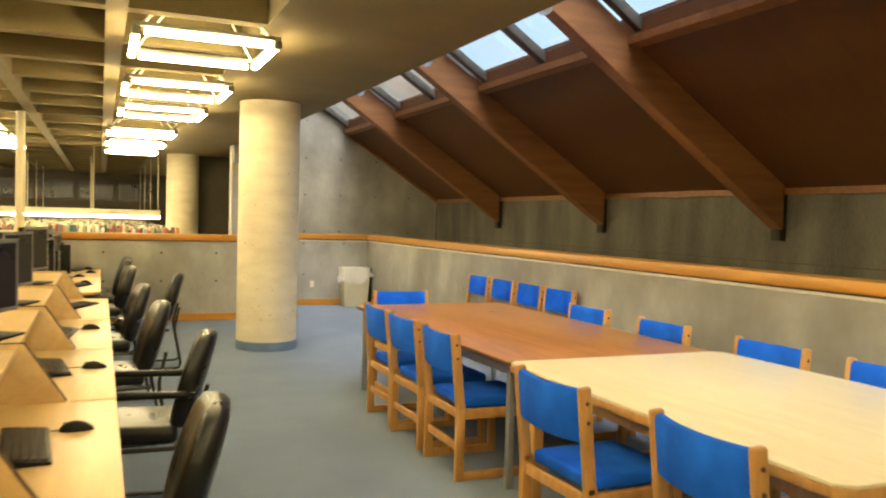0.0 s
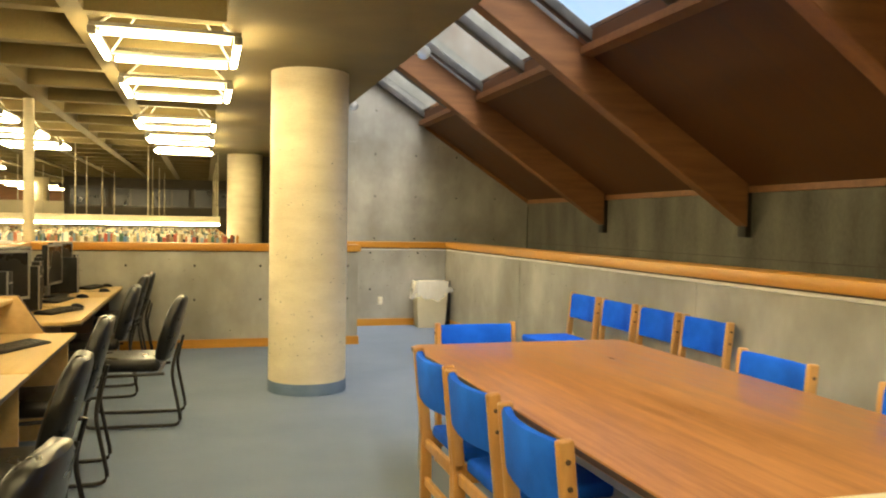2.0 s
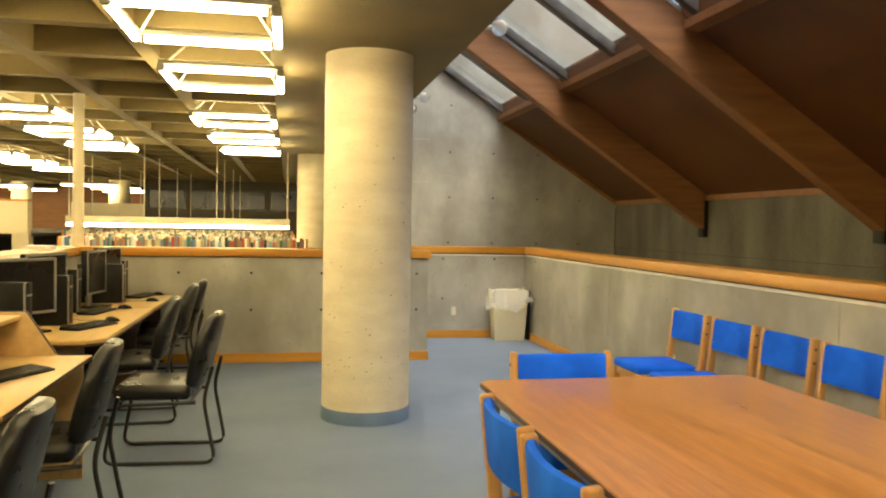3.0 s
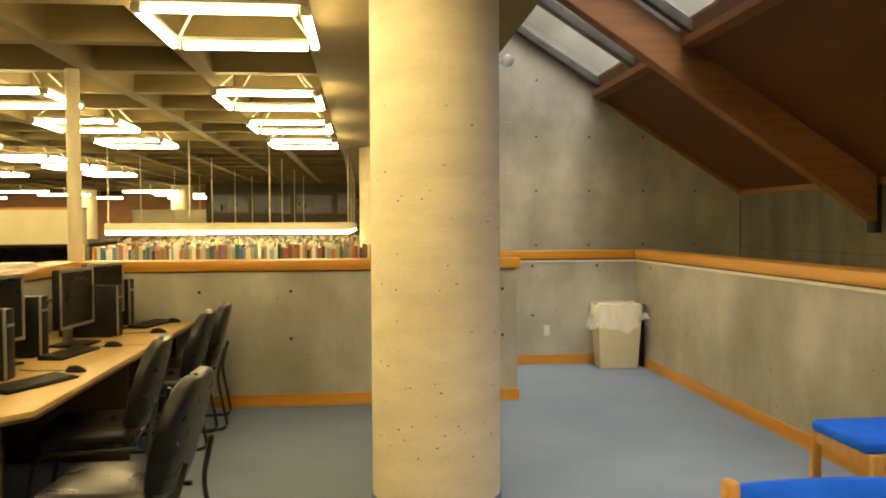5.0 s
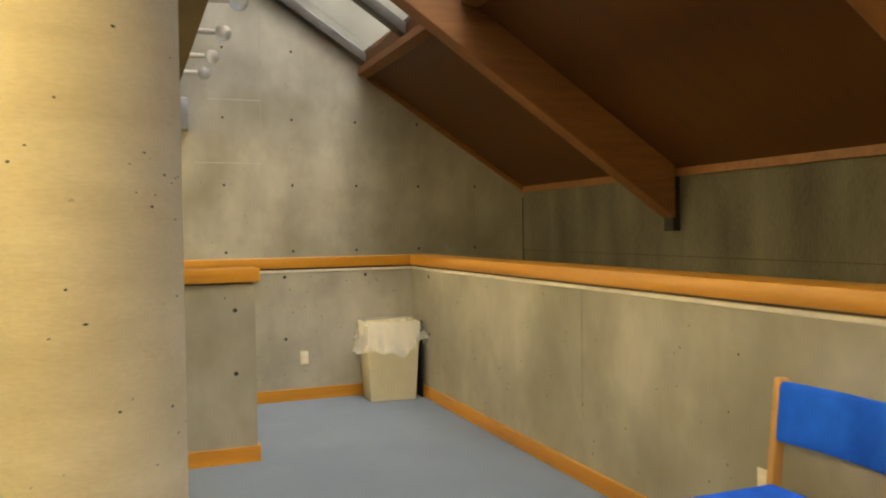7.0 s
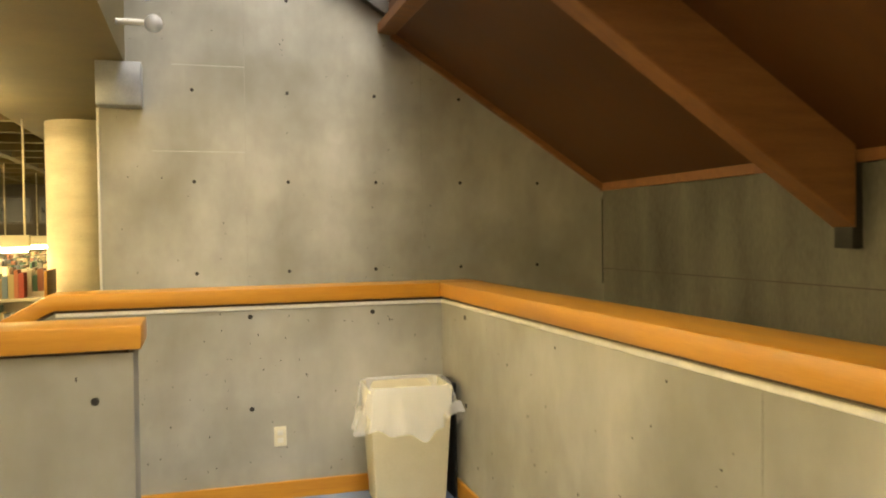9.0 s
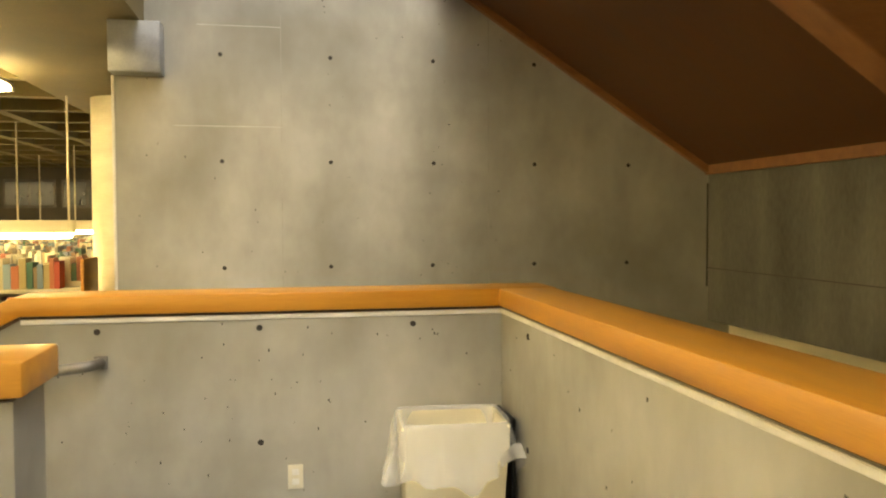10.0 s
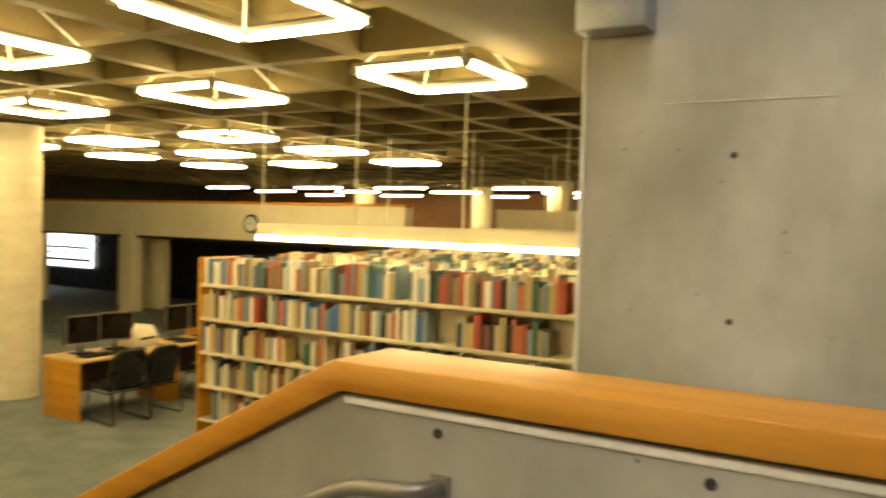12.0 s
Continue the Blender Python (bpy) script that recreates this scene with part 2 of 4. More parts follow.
# floors
fl = boxed(-1.5, PX + 0.25, -4.0, 13.05, -0.3, 0)
bx(fl, 1.86, PX + 0.25, 13.05, FY + 0.25, -0.3, 0)
struct("floor", fl, CARPET)
struct("floor_lower", boxed(-24, OX + 0.3, -4.2, 44, LOW - 0.2, LOW), CARPLOW)
st = bmesh.new()
for k in range(4):
    bx(st, 1.86 - 0.31 * (k + 1), 1.86 - 0.31 * k, 13.05, FY, LOW, -0.19 * (k + 1))
struct("stair_flight", st, CONC)

# parapet walls
struct("wall_right", boxed(PX, PX + 0.24, -4.0, FY + 0.24, LOW, WTOP), CONC)
far = struct("wall_far_parapet", prism([(PX, WTOP), (1.87, WTOP), (-0.35, -0.1), (-0.35, LOW), (PX, LOW)], "y", FY, FY + 0.24), CONC)
front = struct("wall_front_parapet", boxed(-1.47, 2.40, 12.8, 13.04, LOW, WTOP), CONC)
struct("wall_left_parapet", boxed(-1.47, -1.23, -4.0, 12.8, LOW, WTOP), CONC)
# oak caps; the shadow gap below is drawn with dark strips
def cap(name, bm, mat):
    ob = part(name, bm, mat)
    return tagged(ob, kind="structure")
cap("trim_cap_right", boxed(PX - 0.02, PX + 0.25, -4.0, FY - 0.02, WTOP + 0.013, CAPZ, 0.008), OAKY)
cap("trim_cap_far", prism([(PX + 0.27, CAPZ), (1.86, CAPZ), (-0.40, -0.02), (-0.40, -0.115), (1.885, WTOP + 0.013), (PX + 0.27, WTOP + 0.013)], "y", FY - 0.02, FY + 0.27, 0.008), OAKX)
cap("trim_cap_front", boxed(-1.50, 2.43, 12.77, 13.07, WTOP + 0.013, CAPZ, 0.008), OAKX)
cap("trim_cap_left", boxed(-1.50, -1.20, -4.0, 12.77, WTOP + 0.013, CAPZ, 0.008), OAKY)
for nm, b in (("trim_lip_right", boxed(PX - 0.006, PX + 0.03, -4, FY, WTOP - 0.024, WTOP - 0.002, 0.006)), ("trim_lip_far", boxed(1.89, PX, FY - 0.006, FY + 0.03, WTOP - 0.024, WTOP - 0.002, 0.006))):
    struct(nm, b, LIP)
# Dark brown strips under the caps carry the gap's shade in their colour.
for nm, b in (("trim_gap_right", boxed(PX + 0.012, PX + 0.23, -4.0, FY - 0.01, WTOP, WTOP + 0.013)), ("trim_gap_far", boxed(1.885, PX + 0.01, FY + 0.012, FY + 0.23, WTOP, WTOP + 0.013)),
              ("trim_gap_front", boxed(-1.46, 2.385, 12.812, 13.03, WTOP, WTOP + 0.013)), ("trim_gap_left", boxed(-1.46, -1.245, -4.0, 12.80, WTOP, WTOP + 0.013))):
    struct(nm, b, DESKE)
struct("trim_gap_slope", prism([(1.885, WTOP - 0.004), (1.885, WTOP + 0.016), (-0.39, -0.106), (-0.39, -0.13)], "y", FY - 0.004, FY + 0.2), DESKE)
struct("baseboard_right", boxed(PX - 0.018, PX, -4.0, FY, 0, 0.10, 0.004), OAKY)
struct("baseboard_far", boxed(1.95, PX - 0.018, FY - 0.018, FY, 0, 0.10, 0.004), OAKX)
struct("baseboard_front", boxed(-1.23, 2.418, 12.782, 12.8, 0, 0.10, 0.004), OAKX)
struct("baseboard_end", boxed(2.40, 2.418, 12.8, 13.04, 0, 0.10, 0.004), OAKY)
struct("baseboard_left", boxed(-1.23, -1.212, -4.0, 12.78, 0, 0.10, 0.004), OAKY)

# tall end wall, outer wall, closing walls
tall = struct("wall_tall", boxed(1.93, OX + 0.3, TY, TY + 0.3, LOW, 5.2), CONC)
# Outer wall concrete: real streaks, and shade below the slope painted in.
outer = struct("wall_outer", boxed(OX, OX + 0.25, -4.2, TY, 0.80, 2.15), STAIN_SHADE)
lower_outer = struct("wall_outer_lower", boxed(OX + 0.17, OX + 0.30, -4.2, TY, LOW, 0.80), FASC)
struct("wall_near", boxed(-24, OX + 0.3, -4.4, -4.2, LOW, 5.2), FASC)
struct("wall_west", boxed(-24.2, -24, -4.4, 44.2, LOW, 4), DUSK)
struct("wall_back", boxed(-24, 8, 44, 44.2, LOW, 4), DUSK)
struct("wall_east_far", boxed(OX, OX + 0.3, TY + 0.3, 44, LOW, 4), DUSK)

# pieces set in the concrete
hole_me = mesh_of("tie_hole", lathe([(0.014, 0.0), (0.014, 0.003), (0.009, 0.0035)], 10), HOLE)
def hole(wall, x, y, z, rx, rz=0):
    ob = new("tie_hole", hole_me)
    ob.matrix_basis = pose(x, y, z, rx, 0, rz)
    ob.parent = wall
for x in (2.60, 3.30, 3.99, 4.70, 5.40):
    for z in (0.54, 1.23, 1.925, 2.615, 3.33, 4.03):
        if z < 3.0 - SL * (x - 4.3):
            hole(tall, x + random.uniform(-.01, .01), TY, z, 90)
for x in (2.20, 2.895, 3.60):
    for z in (1.053, 0.527):
        if (x, z) != (2.2, 0.527):
            hole(far, x, FY, z, 90)
for x in (2.276, 1.24, 0.50, -0.24):
    for z in (0.954, 0.56):
        hole(front, x, 12.8, z, 90)
for y in (14.05,):
    for z in (1.04, 0.55):
        hole(bpy.data.objects["wall_right"], PX, y, z, 90, -90)
pock = mesh_of("pit", lathe([(0.006, 0), (0.006, 0.002), (0.003, 0.0024)], 6), HOLE)
def pits(wall, n, x0, x1, y, z0, z1, rx, rz=0, along="x"):
    for k in range(n):
        ob = new("pit", pock)
        s = random.uniform(0.2, 0.65)
        u = random.uniform(x0, x1)
        z = random.uniform(z0, z1)
        if along == "x" and y > 15 and z > 2.9 - SL * (u - 4.3):
            z = random.uniform(1.2, 1.9)
        ob.matrix_basis = (pose(u, y, z, rx, 0, rz) if along == "x" else pose(y, u, z, rx, 0, rz)) @ Matrix.Diagonal((s, s * random.uniform(1, 2.4), 1, 1))
        ob.parent = wall
pits(far, 80, 1.95, PX, FY, 0.15, 1.1, 90)
pits(tall, 60, 1.98, 4.6, TY, 1.1, 3.2, 90)
pits(front, 40, -1.2, 2.38, 12.8, 0.15, 1.1, 90)
pits(bpy.data.objects["wall_right"], 70, 9.0, 14.4, PX, 0.15, 1.08, 90, -90, "y")
def seam(wall, bm):
    part("formwork_joint", bm, SEAM, wall)
for x in (2.98, 4.38):
    seam(tall, boxed(x - 0.002, x + 0.002, TY - 0.0015, TY, LOW, 4.2))
part("formwork_joint", boxed(2.30, 2.98, TY - 0.0025, TY, 2.15, 2.155), PALE, tall)
part("formwork_joint", boxed(2.45, 2.98, TY - 0.0025, TY, 2.80, 2.805), PALE, tall)
part("formwork_joint", boxed(OX - 0.002, OX, -4, TY, 1.18, 1.187), DUSK, outer)
# Pale strip: light on the wall's end edge is put into its colour.
part("lit_corner_strip", boxed(1.926, 1.945, TY - 0.006, TY, LOW, 2.46, 0.002), LIP, tall, "pale corner strip painted as the lit wall end")
part("corner_crack", boxed(OX - 0.014, OX - 0.003, TY - 0.003, TY, 1.05, 1.8), HOLE, tall)
struct("trim_soffit_end", prism([(4.13, zs(4.13) - 0.055), (OX - 0.03, zs(OX) - 0.035), (OX - 0.03, zs(OX - 0.03)), (4.13, zs(4.13))], "y", TY - 0.05, TY, 0.004), BEAM)
for y in (8.2, 11.6):
    seam(bpy.data.objects["wall_right"], boxed(PX - 0.0025, PX, y, y + 0.003, 0.10, 1.09))

# ---- ceiling: flat band beside the roof, coffers beyond ----
FLATX = 0.73
CPX, CPY, RIB, DEEP = 0.93, 1.075, 0.13, 0.32
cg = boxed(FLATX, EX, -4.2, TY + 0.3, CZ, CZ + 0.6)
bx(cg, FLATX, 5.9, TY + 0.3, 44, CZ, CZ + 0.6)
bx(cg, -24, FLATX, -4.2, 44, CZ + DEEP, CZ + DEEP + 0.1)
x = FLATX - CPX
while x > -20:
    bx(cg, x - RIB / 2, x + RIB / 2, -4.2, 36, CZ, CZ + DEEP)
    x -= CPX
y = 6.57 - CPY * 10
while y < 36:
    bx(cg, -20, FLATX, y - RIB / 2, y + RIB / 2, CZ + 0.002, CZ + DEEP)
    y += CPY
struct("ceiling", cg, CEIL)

# roof slope
struct("wall_ceiling_edge", boxed(EX - 0.2, EX, -4.2, TY, CZ + 0.6, zs(EX, 0.25)), CONC)
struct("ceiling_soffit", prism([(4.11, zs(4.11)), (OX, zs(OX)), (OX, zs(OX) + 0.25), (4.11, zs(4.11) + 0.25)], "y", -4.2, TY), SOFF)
struct("trim_sill", prism([(4.03, zs(4.10) - 0.03), (4.16, zs(4.16) - 0.012), (4.16, zs(4.16) + 0.06), (4.03, zs(4.10) + 0.045)], "y", -4.2, TY, 0.006), BEAM)
struct("trim_outer", boxed(OX - 0.03, OX, -4.2, TY, 1.86, 1.94, 0.005), BEAM)
def roof_beam(y):
    ob = struct("roof_beam", prism([(EX, zs(EX, -0.35)), (OX - 0.06, zs(OX - 0.06, -0.44)), (OX - 0.06, zs(OX - 0.06, 0.05)), (EX, zs(EX, 0.05))], "y", y, y + 0.17, 0.01), BEAM)
    part("beam_bracket", boxed(OX - 0.07, OX, y + 0.02, y + 0.15, 1.40, 1.86, 0.006), DARKM, ob, "dark steel bracket")
for y in BEAMS:
    roof_beam(y)
def mullion(y, w):
    part("mullion", prism([(EX, zs(EX, 0.08)), (4.10, zs(4.10, 0.08)), (4.10, zs(4.10, 0.20)), (EX, zs(EX, 0.20))], "y", y - w / 2, y + w / 2, 0.006), MULL, sky_win)
sky_win = tagged(new("window_roof"), kind="structure")
ends = (TY + 0.0,) + BEAMS
for a, b in zip(ends, BEAMS):
    y0, y1 = b + 0.17, a
    mullion(y0 + 0.06, 0.10), mullion((y0 + y1) / 2, 0.14), mullion(y1 - 0.06, 0.10)
    for u, v in ((y0 + 0.13, (y0 + y1) / 2 - 0.07), ((y0 + y1) / 2 + 0.07, y1 - 0.13)):
        pane = part("pane", prism([(EX, zs(EX, 0.19)), (4.10, zs(4.10, 0.19)), (4.10, zs(4.10, 0.2)), (EX, zs(EX, 0.2))], "y", u - 0.02, v + 0.02), GLASS, sky_win, smooth=False)
        pane.visible_shadow = False
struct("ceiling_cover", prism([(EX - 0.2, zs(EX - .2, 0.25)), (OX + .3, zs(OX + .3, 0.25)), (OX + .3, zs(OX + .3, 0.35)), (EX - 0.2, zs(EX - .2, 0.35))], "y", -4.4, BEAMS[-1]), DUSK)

# ---- columns ----
def column(x, y, base, label, m=PLAST):
    ob = part("column", lathe([(0.338, base), (0.338, CZ)], 64), m)
    ob.matrix_basis = pose(x, y, 0)
    tagged(ob, kind="structure")
    return ob
c1 = column(1.485, 10.29, 0, "")
bnd = part("base_band", lathe([(0.343, 0.0), (0.343, 0.095), (0.340, 0.10)], 64), BAND, c1)
pit = mesh_of("pit", lathe([(0.006, 0), (0.006, 0.002), (0.003, 0.0024)], 6), HOLE)
for k in range(130):
    a, z = random.uniform(math.pi * 0.85, math.pi * 2.15), random.choice((0.42, 0.8, 1.15, 1.62, 2.1)) + random.gauss(0, 0.09)
    ob = new("pit", pit)
    s = random.uniform(0.2, 0.7)
    ob.matrix_basis = pose(0.337 * math.cos(a), 0.337 * math.sin(a), max(0.15, z), 0, 90, math.degrees(a)) @ Matrix.Diagonal((s, s * random.uniform(1, 2.2), 1, 1))
    ob.parent = c1
column(1.37, 19.5, LOW, "")
column(-7.43, 19.2, LOW, "")
column(-6.9, 10.3, LOW, "")

# ---- oak chairs with blue upholstery ----
def oak_chair(m):
    """Sits on z = 0, looks along +x."""
    c = thing("chair", "oak library chair with bright blue upholstered seat and back", "chair", "blue chairs", m)
    W = 0.25
    for s in (-1, 1):
        y = s * W
        lean = Matrix.Translation((-0.235, y, 0.43)) @ Euler((0, radians(-6), 0)).to_matrix().to_4x4()
        part("leg", boxed(-0.26, -0.205, y - 0.017, y + 0.017, 0.0, 0.45, 0.006), CHAIRW, c)
        post = part("back_post", boxed(-0.028, 0.028, -0.017, 0.017, -0.02, 0.435, 0.012, 3, lean), CHAIRW, c)
        part("leg", boxed(0.19, 0.24, y - 0.017, y + 0.017, 0.0, 0.42, 0.006), CHAIRW, c)
        part("side_rail", boxed(-0.205, 0.19, y - 0.014, y + 0.014, 0.36, 0.42, 0.005), CHAIRW, c)
        part("floor_runner", boxed(-0.205, 0.19, y - 0.014, y + 0.014, 0.0, 0.05, 0.005), CHAIRW, c)
        for k in (0.29, 0.37):
            b = lathe([(0.009, 0), (0.009, 0.003), (0.005, 0.0035)], 10)
            bmesh.ops.transform(b, matrix=lean @ pose(0, s * 0.017, k, -90 * s), verts=b.verts)
            part("dowel", b, DESKE, post)
    part("stretcher", boxed(-0.245, -0.222, -W + 0.017, W - 0.017, 0.17, 0.215, 0.005), CHAIRW, c)
    part("stretcher", boxed(0.205, 0.225, -W + 0.017, W - 0.017, 0.35, 0.41, 0.005), CHAIRW, c)
    part("stretcher", boxed(-0.245, -0.222, -W + 0.017, W - 0.017, 0.36, 0.41, 0.005), CHAIRW, c)
    part("seat", boxed(-0.21, 0.255, -W + 0.02, W - 0.02, 0.415, 0.478, 0.022, 4), BLUE, c, "blue fabric seat pad")
    bm = bmesh.new()
    N, lean = 12, Euler((0, radians(-6), 0)).to_matrix().to_4x4()
    cols = []
    for k in range(N + 1):
        y = -W + 0.017 + (2 * W - 0.034) * k / N
        d = -0.035 * (1 - (2 * k / N - 1) ** 2)
        ring = [(-0.014, 0.202), (0.014, 0.197), (0.023, 0.215), (0.024, 0.40), (0.012, 0.421), (-0.012, 0.421), (-0.021, 0.405), (-0.021, 0.215)]
        cols.append([bm.verts.new(Vector((-0.235, 0, 0.43)) + (lean @ Vector((px + d, y, pz)))) for px, pz in ring])
    for q, s in zip(cols, cols[1:]):
        for j in range(8):
            bm.faces.new((q[j], q[(j + 1) % 8], s[(j + 1) % 8], s[j]))
    bm.faces.new(cols[0][::-1]), bm.faces.new(cols[-1])
    bmesh.ops.recalc_face_normals(bm, faces=bm.faces)
    part("backrest", bm, BLUE, c, "curved blue fabric back pad")
    return c


first = oak_chair(pose(1.91, 6.77, 0, 0, 0, 0))
for x, y, a in ((1.90, 6.19, 1), (1.89, 5.53, -1), (1.78, 4.06, 2), (1.83, 3.15, -2),
                (3.03, 6.47, 180), (3.02, 5.55, 179.4), (3.02, 4.58, 180.6), (3.03, 3.80, 180), (2.26, 7.70, -90),
                (3.675, 9.80, 180), (3.675, 9.17, 180.4), (3.675, 8.56, 179.6), (3.675, 7.95, 180.6)):
    copy_thing(first, pose(x, y, 0, 0, 0, a))

# ---- tables ----
def rounded(x0, x1, y0, y1, z0, z1, cut, bevel):
    p = [(x0 + cut, y0), (x1 - cut, y0), (x1, y0 + cut), (x1, y1 - cut), (x1 - cut, y1), (x0 + cut, y1), (x0, y1 - cut), (x0, y0 + cut)]
    return prism(p, "z", z0, z1, bevel)


tb = thing("table", "large brown wood-grain laminate table on grey steel legs", "table")
tt = part("tabletop", rounded(1.80, 3.235, 4.945, 7.87, 0.712, 0.745, 0.05, 0.004), BROWN, tb)
part("edge_band", rounded(1.798, 3.237, 4.943, 7.872, 0.717, 0.738, 0.05, 0.002), DESKE, tt)
for x in (1.87, 3.15):
    for y in (5.08, 6.45, 7.8):
        part("leg", boxed(x - 0.02, x + 0.02, y - 0.02, y + 0.02, 0, 0.71, 0.004), GREYM, tb, "grey steel leg")
    part("apron", boxed(x - 0.012, x + 0.012, 5.1, 7.78, 0.65, 0.711, 0.003), GREYM, tb)
for y in (5.08, 7.8):
    part("apron", boxed(1.89, 3.13, y - 0.012, y + 0.012, 0.65, 0.711, 0.003), GREYM, tb)
ty = thing("table", "pale yellow laminate table with oak edge and legs", "table")
part("tabletop", rounded(1.76, 3.24, 2.78, 4.935, 0.742, 0.757, 0.05, 0.003), YELL, ty)
part("edge_band", rounded(1.758, 3.242, 2.778, 4.937, 0.705, 0.741, 0.05, 0.004), CHAIRW, ty, "oak edging")
for x in (1.88, 3.12):
    for y in (2.92, 4.8):
        part("leg", boxed(x - 0.03, x + 0.03, y - 0.03, y + 0.03, 0, 0.705, 0.005), CHAIRW, ty)
    part("apron", boxed(x - 0.012, x + 0.012, 2.95, 4.77, 0.62, 0.704, 0.003), CHAIRW, ty)

# ---- black vinyl chairs ----
def pad(w, d, t, r):
    return boxed(-d / 2, d / 2, -w / 2, w / 2, -t / 2, t / 2, r, 4)


def black_chair(m, arms=False):
    """Sled-base chair on z = 0 that looks along -x."""
    c = thing("office_chair", "black vinyl armchair on a black tubular sled base" if arms else "black vinyl side chair on a black tubular sled base", "chair", "black chairs", m)
    part("seat", bx(bmesh.new(), -0.25, 0.21, -0.24, 0.24, 0.395, 0.49, 0.042, 5), VINYL, c, "padded black seat")
    bm = bmesh.new()
    prof = [(0.205, 0.455, 0.15, 0.03), (0.21, 0.475, 0.195, 0.05), (0.225, 0.54, 0.222, 0.058), (0.25, 0.64, 0.236, 0.06), (0.278, 0.74, 0.236, 0.058),
            (0.303, 0.82, 0.222, 0.054), (0.322, 0.875, 0.19, 0.047), (0.334, 0.905, 0.145, 0.036), (0.340, 0.918, 0.09, 0.018)]
    rows = []
    for bxx, z, w, th in prof:
        ring = []
        for k in range(24):
            a = 2 * math.pi * k / 24
            ca, sa = math.cos(a), math.sin(a)
            u = math.copysign(abs(sa) ** 0.6, sa)
            dx = math.copysign(abs(ca) ** 0.5, ca) * th
            ring.append((bxx + dx + 0.022 * u * u * -1 + 0.011, u * w, z))
        rows.append([bm.verts.new(p) for p in ring])
    for q, s in zip(rows, rows[1:]):
        for j in range(24):
            bm.faces.new((q[j], q[(j + 1) % 24], s[(j + 1) % 24], s[j]))
    bm.faces.new(rows[0][::-1]), bm.faces.new(rows[-1])
    bmesh.ops.recalc_face_normals(bm, faces=bm.faces)
    back = part("backrest", bm, VINYL, c, "padded black vinyl back")
    welt = [(bxx - th * 0.62, sgn * w * 0.93, z) for sgn, seq in ((-1, prof[1:-1]), (1, prof[-2:0:-1])) for bxx, z, w, th in seq]
    part("welt", tube(bmesh.new(), welt, 0.006, 6), VINYL, back, "raised vinyl welt")
    for s in (-1, 1):
        y = 0.235 * s
        run = smooth_run([(0.335, y * 0.85, 0.60), (0.285, y, 0.40), (0.36, y, 0.014), (-0.30, y, 0.014), (-0.235, y, 0.37), (0.24, y, 0.385)], 0.07)
        part("sled_leg", tube(bmesh.new(), run, 0.0115), BLKM, c)
        if arms:
            ar = part("armrest", boxed(-0.21, 0.25, y * 1.17 - 0.025, y * 1.17 + 0.025, 0.635, 0.668, 0.014, 3), PLASB, c)
            part("arm_support", tube(bmesh.new(), smooth_run([(-0.16, y * 1.17, 0.64), (-0.18, y * 1.17, 0.39), (-0.1, y, 0.375)], 0.05), 0.011), BLKM, ar)
    part("cross_bar", tube(bmesh.new(), [(-0.2, -0.235, 0.385), (-0.2, 0.235, 0.385)], 0.01), BLKM, c)
    part("cross_bar", tube(bmesh.new(), [(0.2, -0.235, 0.385), (0.2, 0.235, 0.385)], 0.01), BLKM, c)
    return c


bc = black_chair(pose(-0.22, 6.77, 0, 0, 0, 3))
black_chair(pose(-0.10, 5.36, 0, 0, 0, -8), True)
for x, y, a in ((-0.26, 3.80, -4), (-0.27, 8.12, 4), (0.11, 9.40, -3), (-0.29, 10.42, 5), (-0.30, 11.72, 2), (-0.27, 12.22, 6)):
    copy_thing(bc, pose(x, y, 0, 0, 0, a))

# ---- study carrels ----
def carrel(y0, y1, last=False):
    c = thing("computer_carrel", "light oak laminate carrel with raised back shelf and sloped divider", "desk", "computer carrels")
    wt = part("worktop", boxed(-0.86, -0.208, y0 + 0.012, y1 - 0.012, 0.694, 0.72, 0.004), DESK, c)
    part("edge_band", boxed(-0.209, -0.2065, y0 + 0.012, y1 - 0.012, 0.697, 0.717), DESKE, wt, "dark edge strip", False)
    part("raised_shelf", boxed(-1.19, -0.585, y0 + 0.012, y1 - 0.012, 0.925, 0.95, 0.004), DESK, c)
    part("back_panel", boxed(-1.19, -1.165, y0 + 0.012, y1 - 0.012, 0.02, 0.925, 0.003), DESK, c)
    for y in (y0, y1) if last else (y0,):
        dv = part("divider", prism([(-1.19, 0.01), (-0.26, 0.01), (-0.26, 0.690), (-0.405, 0.722), (-0.56, 0.965), (-1.19, 0.965)], "y", y - 0.011, y + 0.011, 0.003), DESK, c, "sloped oak divider panel")
        part("divider_edge", prism([(-0.403, 0.724), (-0.399, 0.726), (-0.556, 0.971), (-1.19, 0.971), (-1.19, 0.967), (-0.56, 0.967)], "y", y - 0.010, y + 0.010), DESKE, dv, smooth=False)
CAR = (2.05, 3.40, 4.74, 6.10, 7.47, 8.95)
for a, b in zip(CAR, CAR[1:]):
    carrel(a, b, b == CAR[-1])
